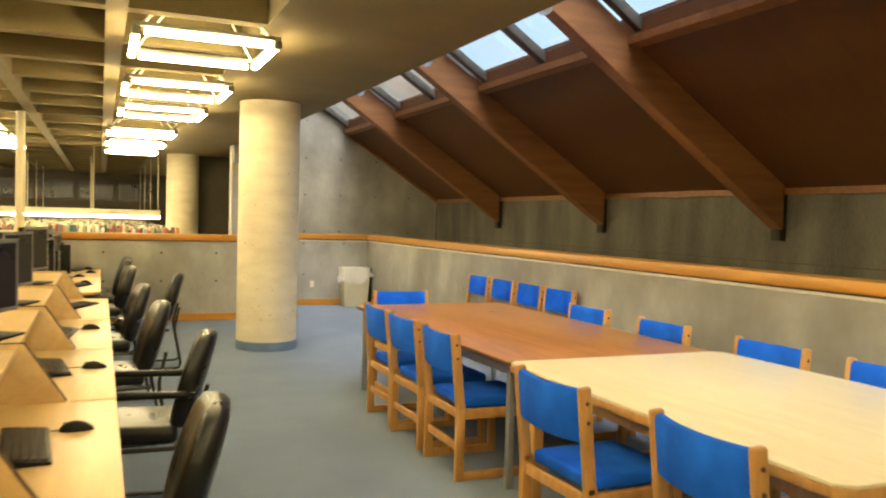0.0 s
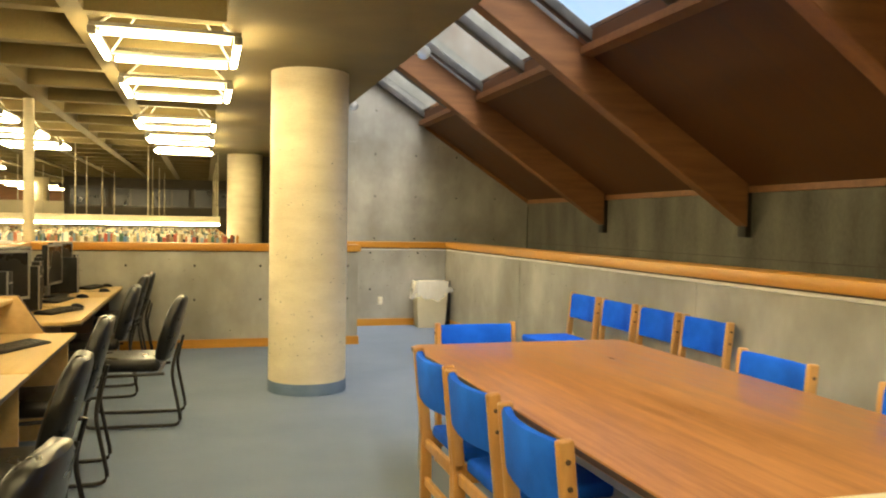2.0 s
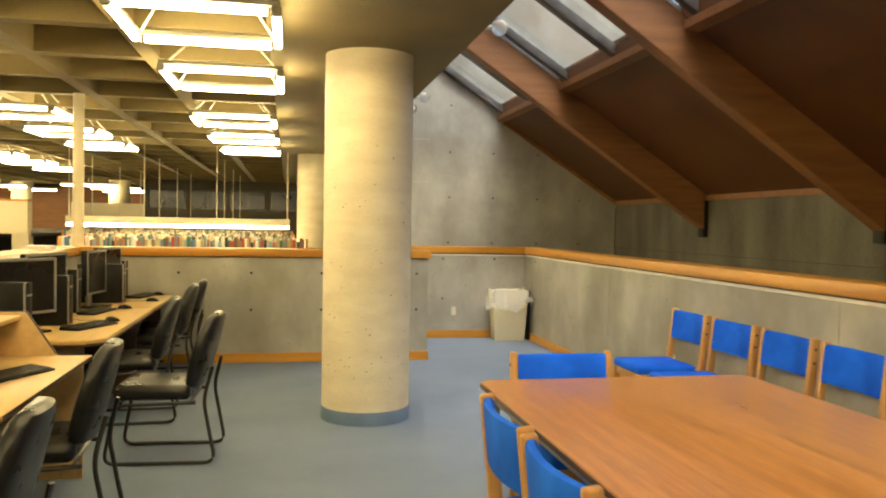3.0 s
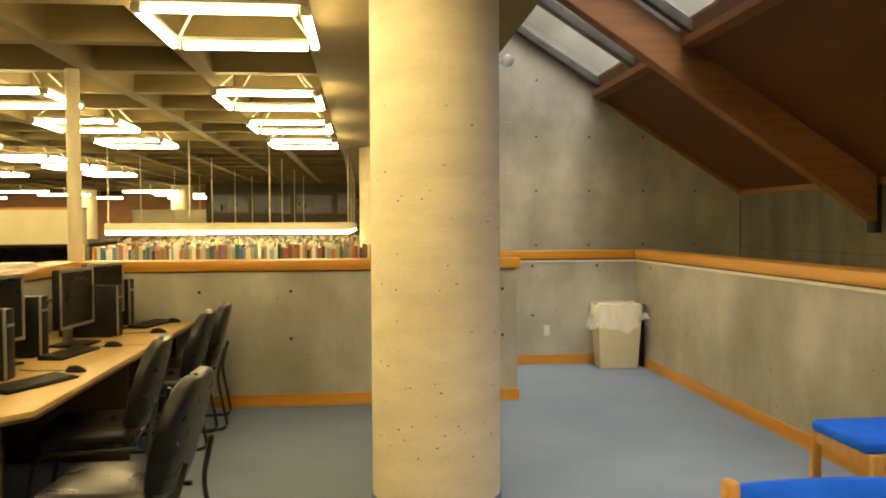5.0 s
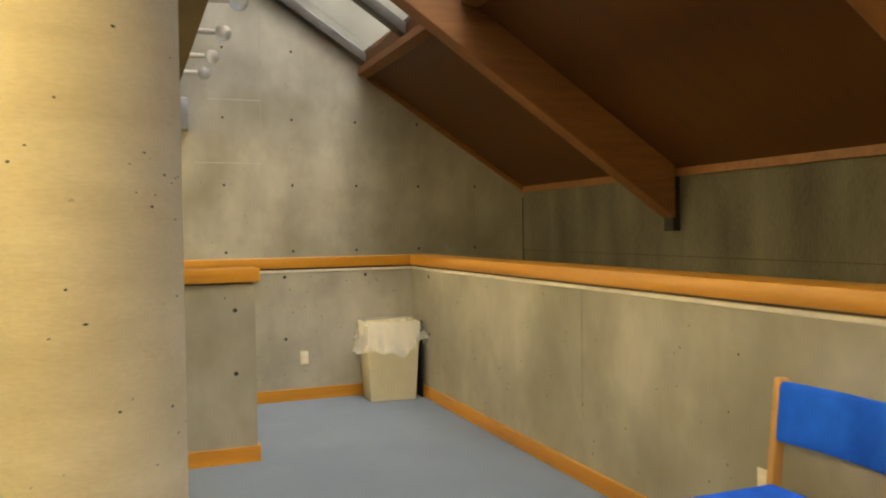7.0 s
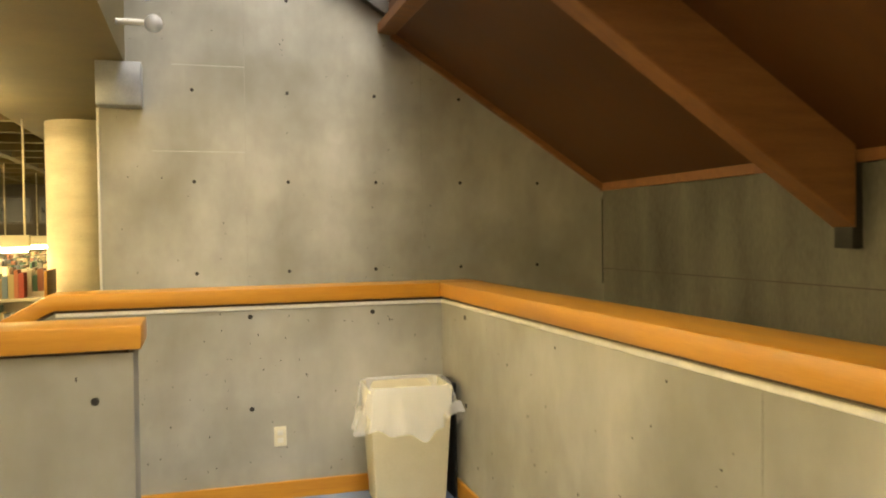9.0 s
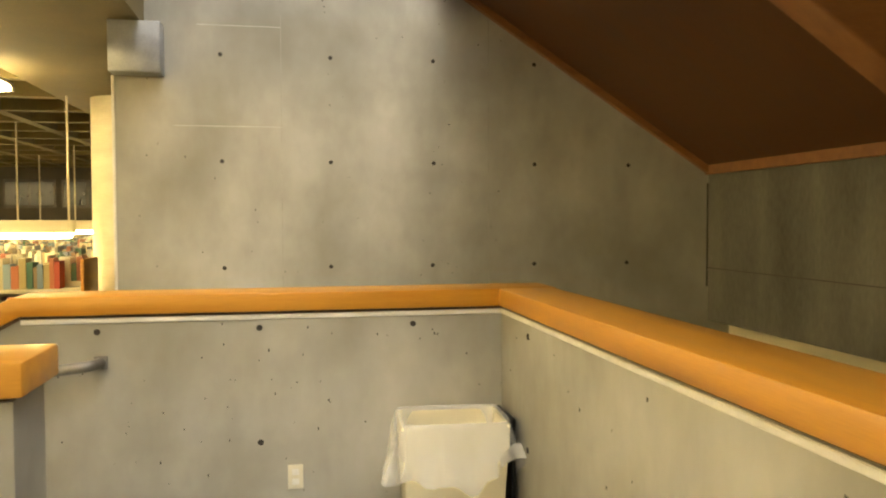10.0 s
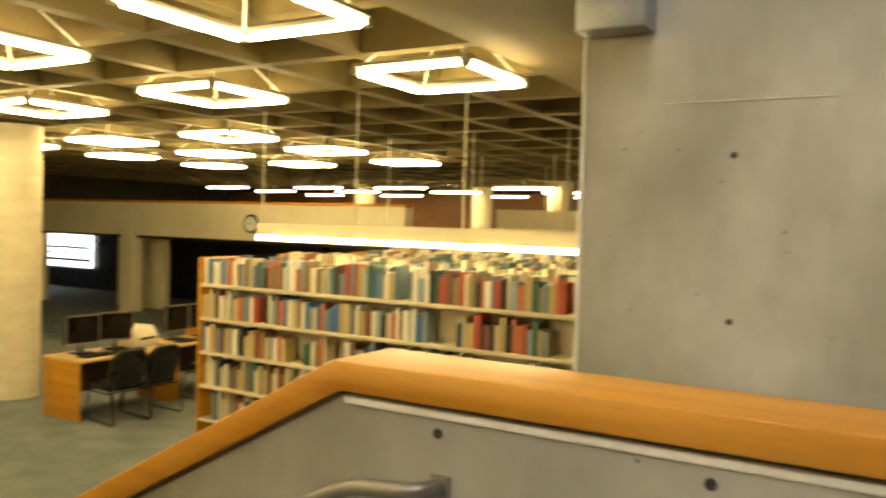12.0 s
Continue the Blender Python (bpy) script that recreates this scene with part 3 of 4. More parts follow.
for a, b in ((9.48, 11.44), (11.46, 12.76)):
    d = thing("computer_desk", "plain light oak laminate desk with dark edge", "desk", "computer desks")
    cut = 0.10 if a < 10 else 0.01
    part("worktop", prism([(-1.18, a), (-0.27 - cut, a), (-0.27, a + cut), (-0.27, b), (-1.18, b)], "z", 0.70, 0.725, 0.003), DESK, d)
    part("edge_band", prism([(-1.18, a - 0.001), (-0.27 - cut, a - 0.001), (-0.268, a + cut), (-0.268, b), (-1.18, b)], "z", 0.685, 0.699, 0.002), DESKE, d, "dark under-edge")
    for y in (a + 0.08, b - 0.08):
        part("leg", boxed(-1.15, -0.4, y - 0.015, y + 0.015, 0, 0.685, 0.003), DESKE, d, "dark panel leg")
    part("modesty_panel", boxed(-1.17, -1.15, a + 0.1, b - 0.1, 0.15, 0.685, 0.003), DESKE, d)

# ---- computers ----
def monitor(m):
    """Stands on z = 0, screen towards +x."""
    c = thing("monitor", "black flat-panel computer monitor with silver bezel edge, switched off", "monitor", "monitors", m)
    hs = part("housing", boxed(-0.03, 0.02, -0.235, 0.235, 0.12, 0.50, 0.010, 3), PLASB, c)
    for z0, z1 in ((0.12, 0.14), (0.48, 0.50)):
        part("bezel", boxed(0.0205, 0.028, -0.235, 0.235, z0, z1, 0.002), SILV, hs, "silver bezel")
    for s in (-1, 1):
        part("bezel", boxed(0.0205, 0.028, min(s * .235, s * .217), max(s * .235, s * .217), 0.141, 0.479, 0.002), SILV, hs, "silver bezel")
    part("screen", boxed(0.0205, 0.024, -0.216, 0.216, 0.141, 0.479), SCREEN, hs, "dark screen", False)
    part("stand", boxed(-0.06, -0.03, -0.045, 0.045, 0.012, 0.33, 0.006), SILV, c)
    part("foot", boxed(-0.11, 0.12, -0.13, 0.13, 0.0, 0.014, 0.005), PLASB, c)
    return c


def tower(m):
    c = thing("computer_tower", "slim black computer tower with silver front trim", "computer", "computer towers", m)
    cs = part("case", boxed(-0.2, 0.19, -0.055, 0.055, 0.006, 0.36, 0.006), PLASB, c)
    part("front_trim", boxed(0.1905, 0.2, -0.055, -0.035, 0.006, 0.36, 0.003), SILV, c, "silver trim strip")
    fp = part("front_panel", boxed(0.1905, 0.197, -0.034, 0.055, 0.006, 0.36, 0.003), PLASB, c)
    part("drive_slot", boxed(0.1975, 0.199, -0.025, 0.048, 0.27, 0.285), SILV, fp, smooth=False)
    for s in (-1, 1):
        part("foot", boxed(-0.15, 0.15, s * 0.04 - 0.008, s * 0.04 + 0.008, 0, 0.006), PLASB, c, smooth=False)
    return c


def keyboard(m):
    c = thing("keyboard", "black computer keyboard with pale-edged keys", "keyboard", "keyboards", m)
    part("base", prism([(-0.075, 0), (0.075, 0), (0.075, 0.010), (-0.075, 0.024)], "y", -0.22, 0.22, 0.003), PLASB, c)
    k = bmesh.new()
    for r in range(5):
        for j in range(18):
            zz = 0.0225 - 0.0025 * r
            bx(k, -0.062 + r * 0.026, -0.041 + r * 0.026, -0.207 + j * 0.023, -0.188 + j * 0.023, zz, zz + 0.006)
    part("keys", k, BLKM, c, smooth=False)
    return c


def mouse(m):
    c = thing("mouse", "black computer mouse with thin cable", "mouse", "mice", m)
    b = bmesh.new()
    bmesh.ops.create_uvsphere(b, u_segments=14, v_segments=8, radius=1)
    bmesh.ops.scale(b, vec=(0.06, 0.033, 0.036), verts=b.verts)
    for v in b.verts:
        v.co.z = max(v.co.z, 0.0)
        v.co.z *= 1 - 4 * max(v.co.x, 0)
    part("shell", b, PLASB, c)
    part("wheel", boxed(-0.045, -0.03, -0.003, 0.003, 0.026, 0.033, 0.001), SILV, c)
    part("cable", tube(bmesh.new(), smooth_run([(-0.058, 0, 0.005), (-0.14, 0.01, 0.003), (-0.22, -0.03, 0.003), (-0.33, 0.0, 0.003)], 0.03), 0.002, 6), PLASB, c)
    return c


mon0 = monitor(pose(-0.86, 9.88, 0.726, 0, 0, -38))
for x, y, a in ((-0.96, 10.72, -22), (-0.78, 11.52, -6), (-0.82, 12.24, -14)):
    copy_thing(mon0, pose(x, y, 0.726, 0, 0, a))
for x, y, a in ((-0.74, 3.66, -20), (-0.72, 5.06, -22), (-0.74, 6.42, -18), (-0.74, 7.84, -20)):
    copy_thing(mon0, pose(x, y, 0.951, 0, 0, a) @ Matrix.Diagonal((0.85, 0.85, 0.85, 1)))
tw0 = tower(pose(-0.86, 10.30, 0.726, 0, 0, -3))
for x, y, a in ((-0.93, 9.6, -8), (-0.98, 11.05, -3), (-0.80, 11.90, 0), (-0.9, 12.56, -4)):
    copy_thing(tw0, pose(x, y, 0.726, 0, 0, a))
kb0 = keyboard(pose(-0.50, 4.05, 0.721, 0, 0, 4))
for x, y, a in ((-0.53, 2.6, 0), (-0.50, 5.5, 8), (-0.50, 6.7, -6), (-0.44, 8.30, -25)):
    copy_thing(kb0, pose(x, y, 0.721, 0, 0, a))
for x, y, a in ((-0.50, 10.15, -24), (-0.66, 11.1, -10), (-0.55, 12.52, -15)):
    copy_thing(kb0, pose(x, y, 0.726, 0, 0, a))
ms0 = mouse(pose(-0.35, 4.25, 0.721, 0, 0, 5))
for x, y, z, a in ((-0.35, 3.1, .721, 0), (-0.30, 5.48, .721, -5), (-0.33, 6.92, .721, 9), (-0.42, 10.5, .726, -15), (-0.5, 11.4, .726, 12), (-0.38, 12.05, .726, 3), (-0.42, 12.68, .726, 0)):
    copy_thing(ms0, pose(x, y, z, 0, 0, a))
def cables(pts):
    part("cable", tube(bmesh.new(), smooth_run(pts, 0.04), 0.004, 6), PLASB, cab)
cab = thing("cable_tangle", "loose black computer cables behind the monitors on the desk", "cables")
for k in range(9):
    yy = 9.6 + k * 0.33
    cables([(-1.14, yy, 0.73), (-1.1, yy + 0.05, 1.0), (-1.06, yy + 0.16, 0.85), (-1.08, yy + 0.22, 0.731)])

# ---- bin, outlets, metal box, post, handrail ----
b = thing("waste_bin", "beige plastic waste bin with a clear liner over its rim", "bin")
def ring_box(h0, h1, w0, w1, t):
    bm = bmesh.new()
    def sq(w, d, z):
        return [bm.verts.new((sx * w, sy * d, z)) for sx, sy in ((-1, -1), (1, -1), (1, 1), (-1, 1))]
    r = [sq(w0, w0 * 0.72, h0), sq(w1, w1 * 0.72, h1), sq(w1 - t, w1 * 0.72 - t, h1), sq(w0 - t, w0 * 0.72 - t, h0 + t)]
    for q, s in zip(r, r[1:]):
        for j in range(4):
            bm.faces.new((q[j], q[(j + 1) % 4], s[(j + 1) % 4], s[j]))
    bm.faces.new(r[0][::-1]), bm.faces.new(r[-1])
    bmesh.ops.recalc_face_normals(bm, faces=bm.faces)
    bmesh.ops.bevel(bm, geom=list(bm.edges), offset=0.008, segments=2, affect="EDGES", profile=0.5)
    return bm
bin_body = part("body", ring_box(0, 0.66, 0.195, 0.235, 0.012), BIN, b)
lin = bmesh.new()
N = 72
rings = []
for k, (z, o) in enumerate(((0.50, -0.004), (0.60, -0.010), (0.668, -0.012), (0.672, 0.006), (0.64, 0.012), (0.56, 0.018), (0.49, 0.026), (0.43, 0.03))):
    ring = []
    for j in range(N):
        a = 2 * math.pi * j / N
        ca, sa = math.cos(a), math.sin(a)
        q = (abs(ca) ** 8 + abs(sa) ** 8) ** (-1 / 8)
        n = noise.noise((3 * ca, 3 * sa, z * 4)) * 0.05 * max(0, k - 3) / 2 + noise.noise((9 * ca, 9 * sa, z * 12)) * 0.022 * (k > 3)
        zz = z + (noise.noise((2.2 * ca + 5, 2.2 * sa, 1)) * 0.12 if k >= 6 else 0)
        ring.append(lin.verts.new(((0.235 + o + abs(n)) * q * ca, (0.17 + o + abs(n)) * q * sa, zz)))
    rings.append(ring)
for q, s in zip(rings, rings[1:]):
    for j in range(N):
        lin.faces.new((q[j], q[(j + 1) % N], s[(j + 1) % N], s[j]))
part("liner", lin, FILM, bin_body, "crumpled clear plastic liner")
b.matrix_basis = pose(3.735, 14.26, 0, 0, 0, -3)
bk = thing("recycling_panel", "narrow black upright panel standing behind the bin", "panel")
part("panel", boxed(3.99, 4.008, 14.16, 14.44, 0.0, 0.66, 0.004), PLASB, bk)

def outlet(m):
    o = thing("wall_outlet", "ivory duplex wall outlet plate on concrete", "outlet", "wall outlets", m)
    part("plate", boxed(-0.035, 0.035, -0.006, 0, -0.057, 0.057, 0.003), IVORY, o)
    for z in (-0.022, 0.022):
        part("socket", boxed(-0.016, 0.016, -0.0085, -0.006, z - 0.014, z + 0.014, 0.001), WHITE, o)
    return o
outlet(pose(3.05, FY, 0.36)), outlet(pose(PX, 10.22, 0.40, 0, 0, -90))

pp = thing("paper_pile", "small pile of white papers on the oak parapet cap", "papers")
for k in range(4):
    part("sheet", boxed(-1.46, -1.25, 11.85, 12.14, CAPZ + 0.008 * k, CAPZ + 0.008 * k + 0.007, 0.001, 1, Matrix.Translation((-1.35, 12, 0)) @ pose(0, 0, 0, 0, 0, 5 * k - 8) @ Matrix.Translation((1.35, -12, 0))), WHITE, pp)
jb = thing("metal_box", "grey sheet-metal junction box on the concrete wall under the ceiling", "box")
part("box", boxed(1.94, 2.25, TY - 0.16, TY, 2.46, CZ - 0.004, 0.004), GREYM, jb)
part("cover", boxed(1.945, 2.245, TY - 0.165, TY - 0.1605, 2.465, CZ - 0.01, 0.002), GREYM, jb)
po = part("post", lathe([(0.055, CAPZ), (0.055, CZ)], 24), FASC)
po.matrix_basis = pose(-1.25, 12.92, 0)
tagged(po, "cream painted round steel post standing on the parapet corner", "post")

hr = thing("handrail", "grey metal tube handrail fixed to the stair wall", "handrail")
part("rail", tube(bmesh.new(), smooth_run([(2.215, FY - 0.005, 0.918), (2.19, FY - 0.08, 0.915), (1.98, FY - 0.08, 0.895), (0.2, FY - 0.08, -0.06)], 0.05), 0.024, 14), RAILM, hr)
part("end_flange", boxed(2.185, 2.245, FY - 0.012, FY, 0.888, 0.948, 0.005), RAILM, hr)
for x in (1.5, 0.6):
    z = 0.90 - (1.97 - x) * 0.542
    part("wall_bracket", tube(bmesh.new(), smooth_run([(x, FY, z - 0.08), (x, FY - 0.08, z - 0.08), (x, FY - 0.08, z)], 0.03), 0.009), RAILM, hr)
pf = thing("framed_notice", "black framed pale notice hung low on the lower wall", "picture")
part("frame", boxed(OX + 0.14, OX + 0.17, 15.5, 16.14, 0.0, 0.68, 0.004), PLASB, pf)
part("paper", boxed(OX + 0.136, OX + 0.1395, 15.56, 16.08, 0.06, 0.62), IVORY, pf, "pale paper", False)

# ---- bulbs along the ceiling edge ----
def bulb(m):
    c = thing("globe_bulb", "clear unlit globe bulb in a white holder on ceiling edge", "bulb", "globe bulbs", m)
    bm = bmesh.new()
    bmesh.ops.create_uvsphere(bm, u_segments=20, v_segments=12, radius=0.062)
    bmesh.ops.translate(bm, vec=(0.235, 0, 0), verts=bm.verts)
    part("globe", bm, BULBG, c, "clear glass globe")
    h = lathe([(0.022, 0), (0.022, 0.13), (0.017, 0.178)], 14)
    bmesh.ops.transform(h, matrix=pose(0, 0, 0, 0, 90), verts=h.verts)
    part("holder", h, WHITE, c, "white lamp holder")
    return c
bb = bulb(pose(EX, 13.03, 2.93))
for y in (5.7, 7.73, 9.75, 13.9, 14.76, 15.5):
    copy_thing(bb, pose(EX, y, 2.93))

# ---- ceiling lights ----
def light_frame(m):
    """Square of four tubes hung on struts from the slab, centre at the origin."""
    c = thing("ceiling_light", "square fluorescent light of four lit tubes hung on thin struts", "ceiling light", "square ceiling lights", m)
    R = 0.445
    for k in range(4):
        q = pose(0, 0, 0, 0, 0, 90 * k)
        t = tube(bmesh.new(), [(-R + 0.05, R, 0), (R - 0.05, R, 0)], 0.019 if k % 2 == 0 else 0.024, 10)
        bmesh.ops.transform(t, matrix=q, verts=t.verts)
        part("tube", t, LAMP, c, "lit fluorescent tube")
        part("channel", boxed(-R - 0.02, R - 0.022, R - 0.02, R + 0.02, 0.032, 0.060, 0.004, 2, q), CHAN, c)
        part("corner_housing", boxed(R - 0.028, R + 0.028, R - 0.028, R + 0.028, -0.02, 0.031, 0.008, 2, q), CHAN, c)
        part("strut", tube(bmesh.new(), [q @ Vector((R * 0.93, R * 0.93, 0.05)), q @ Vector((0.12, 0.12, 0.42))], 0.009, 6), WHITE, c)
    part("canopy", boxed(-0.15, 0.15, -0.15, 0.15, 0.40, 0.44, 0.004), WHITE, c)
    return c
LZ = 2.655
lf = light_frame(pose(0.36, 7.0, LZ))
LY = (-2.0, 0.2, 2.4, 4.7, 7.0, 9.1, 10.97, 13.72, 15.72, 17.70, 20.3, 22.3, 24.5)
for i, x in enumerate((0.36, -2.05, -4.5, -6.85, -9.2)):
    for k, y in enumerate(LY):
        if (i or k != 4) and (i < 2 or k > 6) and (i > 1 or k < 10):
            copy_thing(lf, pose(x if i or y < 12 else x - 0.10, y, LZ))

# ---- book stacks on the lower floor ----
def book_range(x0, x1, y, group):
    c = thing("bookcase", "double-sided cream steel library stack with oak end panels, filled with books", "bookcase", group)
    top, d = 1.19, 0.25
    for x in (x0, x1):
        part("end_panel", boxed(x - 0.015, x + 0.015, y - d - 0.01, y + d + 0.01, LOW, top + 0.01, 0.004), OAK, c, "oak end panel")
    n = round((x1 - x0) / 0.92)
    for k in range(7):
        z = LOW + 0.20 + 0.338 * k
        if z < top - 0.1:
            for s in (-1, 1):
                part("shelf", boxed(x0 + 0.016, x1 - 0.016, min(y + s * 0.012, y + s * d), max(y + s * 0.012, y + s * d), z - 0.034, z, 0.003), SHELFM, c)
    for k in range(1, n):
        x = x0 + (x1 - x0) * k / n
        part("upright", boxed(x - 0.02, x + 0.02, y - 0.02, y + 0.02, LOW, top - 0.02, 0.003), SHELFM, c)
    part("back_panel", boxed(x0 + 0.02, x1 - 0.02, y - 0.004, y + 0.004, LOW + 0.20, top - 0.2), SHELFM, c, smooth=False)
    return c


def stuff_books(x0, x1, y, rows):
    verts, faces = [], []
    for z, s in rows:
        x = x0 + 0.03
        while x < x1 - 0.06:
            if random.random() < 0.04:
                x += random.uniform(0.05, 0.25)
                continue
            w, h, d = random.uniform(0.02, 0.055), random.uniform(0.19, 0.30), random.uniform(0.14, 0.2)
            ya = y + s * (0.235 - random.uniform(0, 0.03))
            yb = ya - s * d
            n = len(verts)
            verts += [(x, ya, z), (x + w, ya, z), (x + w, yb, z), (x, yb, z), (x, ya, z + h), (x + w, ya, z + h), (x + w, yb, z + h), (x, yb, z + h)]
            faces += [[n + i for i in f] for f in ((0, 1, 5, 4), (1, 2, 6, 5), (2, 3, 7, 6), (3, 0, 4, 7), (4, 5, 6, 7))]
            x += w + 0.001
    me = bpy.data.meshes.new("books")
    me.from_pydata(verts, [], faces)
    me.materials.append(BOOKSI)
    tagged(new("books", me), "rows of assorted library books standing on the steel shelves", "books", "", "stuff")


SH = [LOW + 0.20 + 0.338 * k for k in range(7)]
book_range(-2.88, 1.2, 18.6, "book stacks")
stuff_books(-2.88, 1.2, 18.6, [(SH[1], -1), (SH[2], -1), (SH[5], 1), (SH[4], 1)])
bk_me = []
for k in range(4):
    bk_me.append(mesh_of("book", boxed(-0.5, 0.5, -0.5, 0.5, 0, 1, 0.03, 1), BOOKS))
for z in (SH[5], SH[4], SH[3]):
    x = -2.84
    while x < 1.15:
        if random.random() < 0.07:
            x += random.uniform(0.06, 0.3)
            continue
        w, h, d = random.uniform(0.026, 0.066), random.uniform(0.19, 0.29), random.uniform(0.14, 0.19)
        ob = new("book", random.choice(bk_me))
        ob.matrix_basis = pose(x + w / 2, 18.6 - 0.24 + d / 2 + random.uniform(0, 0.02), z) @ Matrix.Diagonal((w, d, h, 1))
        tagged(ob, "hardback library book standing upright on a steel shelf", "book", "books on the front stack")
        x += w + 0.001
for k, y in enumerate((20.0, 21.4, 22.8, 24.2, 25.6, 27.0, 28.4, 29.8)):
    xl = -3.1 if k < 5 else -5
    book_range(xl, 1.0, y, "book stacks")
    stuff_books(xl, 1.0, y, [(SH[5], -1), (SH[4], -1), (SH[5], 1)])

# suspended shelf lights
def strip_light(x0, x1, y, z):
    c = thing("strip_light", "long cream strip light hung on thin rods above the stacks", "ceiling light", "strip lights")
    part("housing", prism([(y - 0.06, z), (y + 0.06, z), (y + 0.045, z + 0.13), (y - 0.045, z + 0.13)], "x", x0, x1, 0.004), SHELFM, c)
    n = 3
    for k in range(n):
        a, b_ = x0 + (x1 - x0) * k / n + 0.02, x0 + (x1 - x0) * (k + 1) / n - 0.02
        part("tube", tube(bmesh.new(), [(a, y - 0.035, z - 0.02), (b_, y - 0.035, z - 0.02)], 0.03, 8), LAMP, c, "lit fluorescent tube")
    for k in range(n + 1):
        x = x0 + 0.05 + (x1 - x0 - 0.1) * k / n
        part("rod", tube(bmesh.new(), [(x, y, z + 0.13), (x, y, CZ + (DEEP if x < FLATX else 0.01))], 0.011, 6), SHELFM, c)
strip_light(-3.0, 0.90, 19.3, 1.42)
for y in (22.1, 24.9, 27.7):
    strip_light(-3.25, 0.9, y, 1.42)

# ---- far side: balcony front with clock, dark glazing, columns ----
struct("wall_balcony_front", boxed(-24, -5.75, 26.4, 26.7, 1.08, 1.92), FASC)
struct("trim_balcony", boxed(-24, -5.74, 26.38, 26.72, 1.92, 1.98, 0.005), OAKX)
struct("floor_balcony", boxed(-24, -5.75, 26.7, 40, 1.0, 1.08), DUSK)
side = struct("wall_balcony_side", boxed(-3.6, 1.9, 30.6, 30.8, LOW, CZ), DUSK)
for x in (-2.9, -1.65, -0.4, 0.85):
    wf = part("window_frame", boxed(x - 0.56, x + 0.56, 30.57, 30.6, 1.85, 2.5, 0.006), MULL, side, "dark metal window frame")
    for q in (-0.27, 0.27):
        part("pane", boxed(x + q - 0.24, x + q + 0.24, 30.56, 30.569, 1.91, 2.44), NIGHT, wf, "black night glass", False)
# Added wall; its near-black colour stands for the unlit opening beside the column.
struct("wall_gap_darkener", boxed(1.74, OX, 19.72, 19.9, LOW, CZ), DUSK)
struct("wall_gallery_back", boxed(-24, -3.6, 39.4, 39.6, 1.08, CZ), BEAM)
struct("wall_gallery_low", boxed(-5.75, -3.6, 30.6, 30.8, LOW, 2.0), FASC)
# Plain recess wall, given the same near-black as the window panes.
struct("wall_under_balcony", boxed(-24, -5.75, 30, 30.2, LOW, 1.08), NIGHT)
for x in (-5.95, -14.5, -18.6):
    struct("column_square", boxed(x - 0.2, x + 0.2, 26.5, 26.9, LOW, 1.08), FASC)
struct("wall_pier", boxed(-16.1, -14.2, 27.5, 27.7, LOW, 1.08), FASC)
clk = thing("wall_clock", "round white wall clock with dark rim on the balcony front", "clock", "", pose(-9.95, 26.4, 1.47, 90))
part("rim", lathe([(0.22, 0), (0.22, 0.04), (0.172, 0.044)], 32), PLASB, clk, "dark rim")
part("face", lathe([(0.172, 0.045), (0.172, 0.052)], 32), WHITE, clk, "white dial")
part("clock_hand", boxed(-0.006, 0.006, -0.02, 0.12, 0.053, 0.056), PLASB, clk, smooth=False)
part("clock_hand", boxed(-0.07, 0.02, -0.005, 0.005, 0.0565, 0.059), PLASB, clk, smooth=False)
def far_strip(x, y, z, w):
    c = thing("strip_light", "short lit strip light in the far upper gallery", "ceiling light", "far strip lights")
    part("tube", boxed(x - w / 2, x + w / 2, y - 0.1, y + 0.1, z, z + 0.04), LAMP, c, "lit tube", False)
    part("housing", boxed(x - w / 2 - 0.02, x + w / 2 + 0.02, y - 0.12, y + 0.12, z + 0.041, z + 0.1), WHITE, c, smooth=False)
    part("rod", tube(bmesh.new(), [(x, y, z + 0.1), (x, y, CZ + (DEEP if x < FLATX else 0.01))], 0.02, 6), WHITE, c)
for y in (31.5, 34, 37):
    for x in (-16, -12.5, -9, -5.5):
        far_strip(x + random.uniform(-.4, .4), y, 2.55, 1.6)
for x, y in ((-4.6, 32), (-8.5, 35), (-13, 35)):
    column(x, y, LOW, "", FASC)

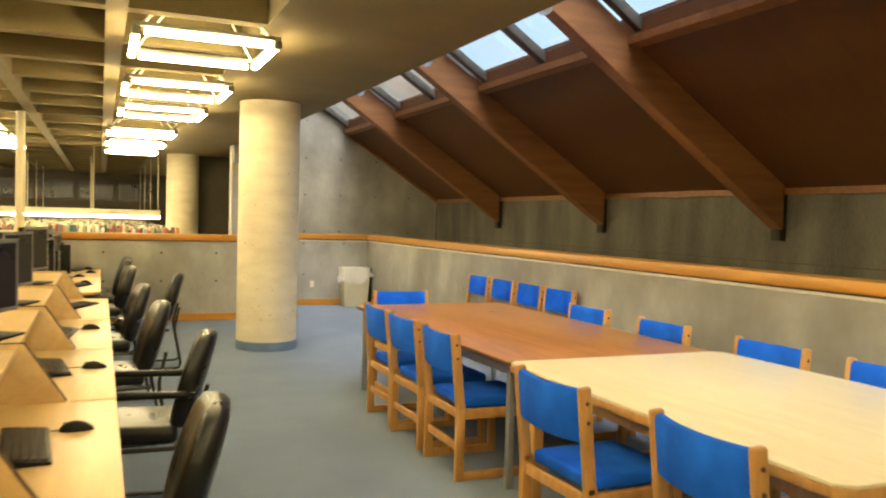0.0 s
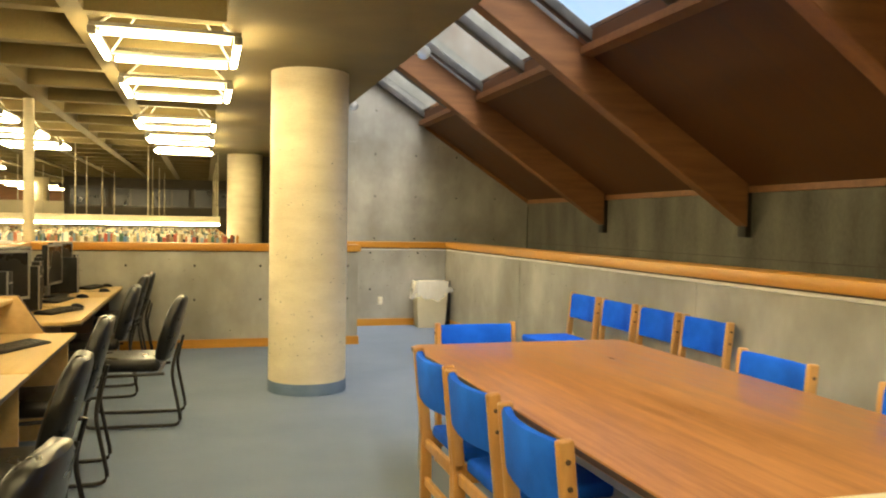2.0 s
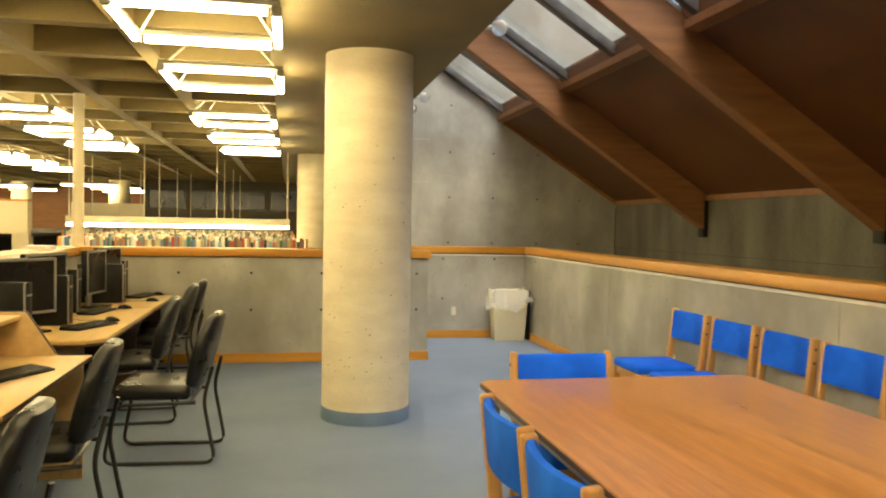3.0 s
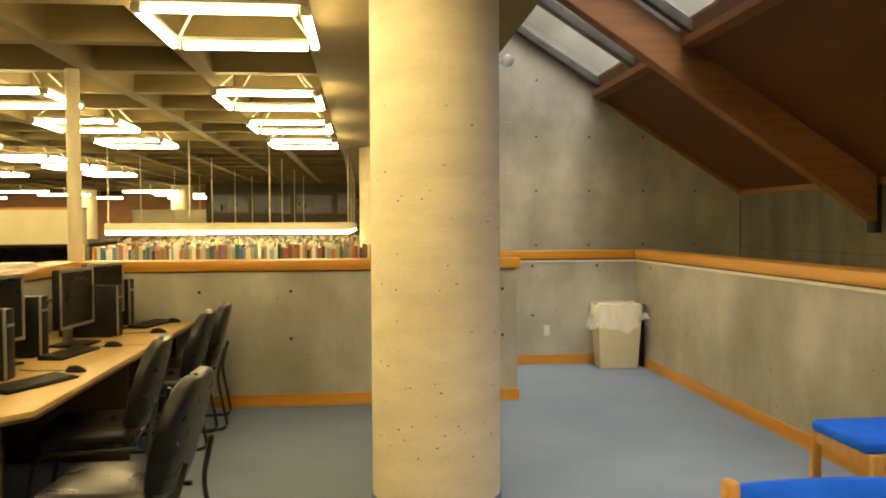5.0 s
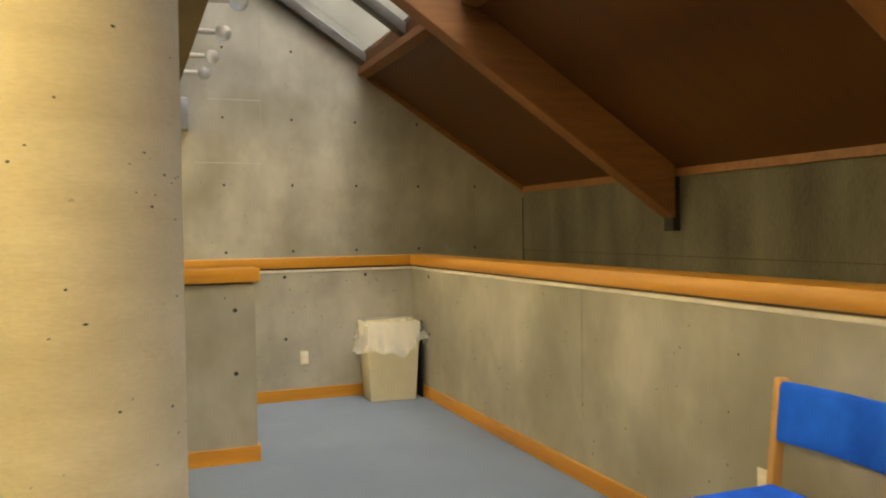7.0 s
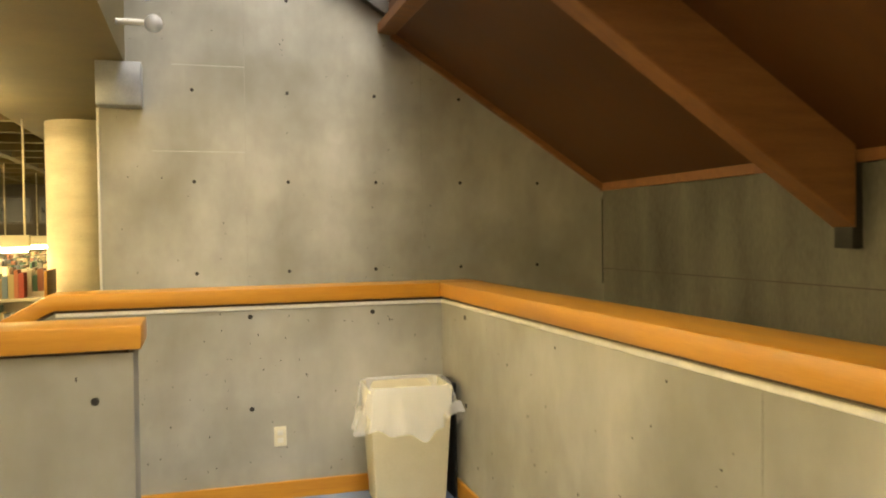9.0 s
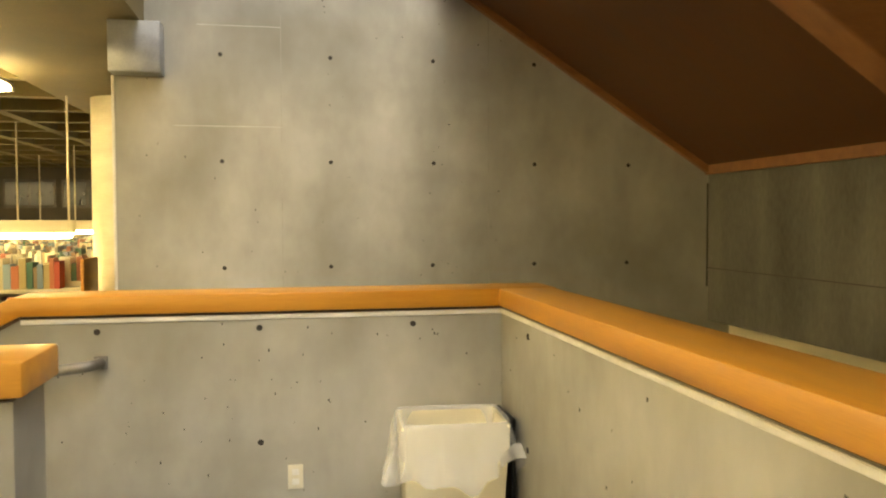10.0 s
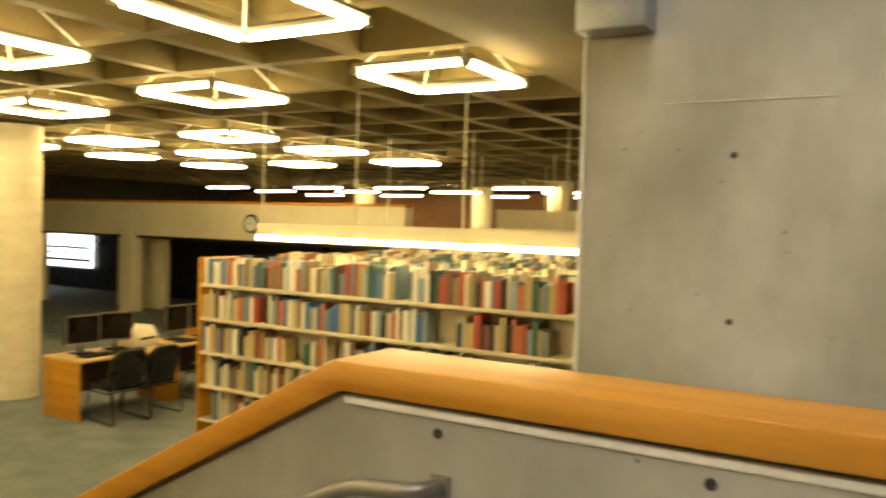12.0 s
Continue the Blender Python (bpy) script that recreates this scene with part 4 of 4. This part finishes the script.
# lower-floor computer desks seen past the stair
def low_desk(x, y):
    c = thing("reading_desk", "oak laminate computer desk with panel ends on the lower floor", "desk", "lower floor desks")
    part("worktop", boxed(x, x + 0.75, y, y + 1.45, LOW + 0.72, LOW + 0.75, 0.004), DESK, c)
    for q in (y + 0.02, y + 1.43):
        part("panel_end", boxed(x + 0.02, x + 0.73, q - 0.015, q + 0.015, LOW, LOW + 0.72, 0.003), OAK, c, "orange oak panel end")
    part("back_panel", boxed(x + 0.02, x + 0.04, y + 0.05, y + 1.4, LOW + 0.2, LOW + 0.72, 0.003), DESKE, c)
for x, y in ((-6.15, 18.8), (-6.25, 20.4), (-6.45, 22.3), (-8.2, 22.9), (-9.6, 24.2)):
    low_desk(x, y)
    for q in (0.38, 0.88):
        copy_thing(mon0, pose(x + 0.25, y + q, LOW + 0.751, 0, 0, random.uniform(-20, 10)))
        copy_thing(bc, pose(x + 0.95, y + q, LOW, 0, 0, random.uniform(-15, 15)))
        copy_thing(kb0, pose(x + 0.55, y + q, LOW + 0.751, 0, 0, 0))
def printer(m):
    c = thing("printer", "pale grey desktop printer with upright paper tray on a desk", "printer", "printers", m)
    body = part("body", prism([(-0.2, 0), (0.2, 0), (0.2, 0.14), (0.12, 0.27), (-0.2, 0.27)], "y", -0.21, 0.21, 0.015), IVORY, c)
    part("output_slot", boxed(0.17, 0.203, -0.15, 0.15, 0.10, 0.13, 0.003), PLASB, body, "dark paper slot")
    part("paper_tray", boxed(-0.19, -0.165, -0.14, 0.14, 0.272, 0.42, 0.006), WHITE, c, "upright tray with white paper")
    part("drawer", boxed(0.196, 0.208, -0.18, 0.18, 0.015, 0.075, 0.004), WHITE, c)
    return c
for x, y, a in ((-5.95, 20.05, 12), (-6.05, 21.68, -8)):
    printer(pose(x, y, LOW + 0.751, 0, 0, a))
win = tagged(new("window_far"), kind="structure")
part("pane", boxed(-23.8, -20.6, 29.9, 29.95, -0.25, 1.0), glowing("window_glow", (0.85, 0.92, 1.0), 2.0), win, smooth=False)
for k, (z, h) in enumerate(((0.05, 0.10), (0.30, 0.05), (0.48, 0.08), (0.72, 0.03), (0.84, 0.03))):
    part("slat", boxed(-23.8 + 0.3 * (k % 2), -20.6, 29.84, 29.88, z - 0.1, z - 0.1 + h), PLASB, win, smooth=False)
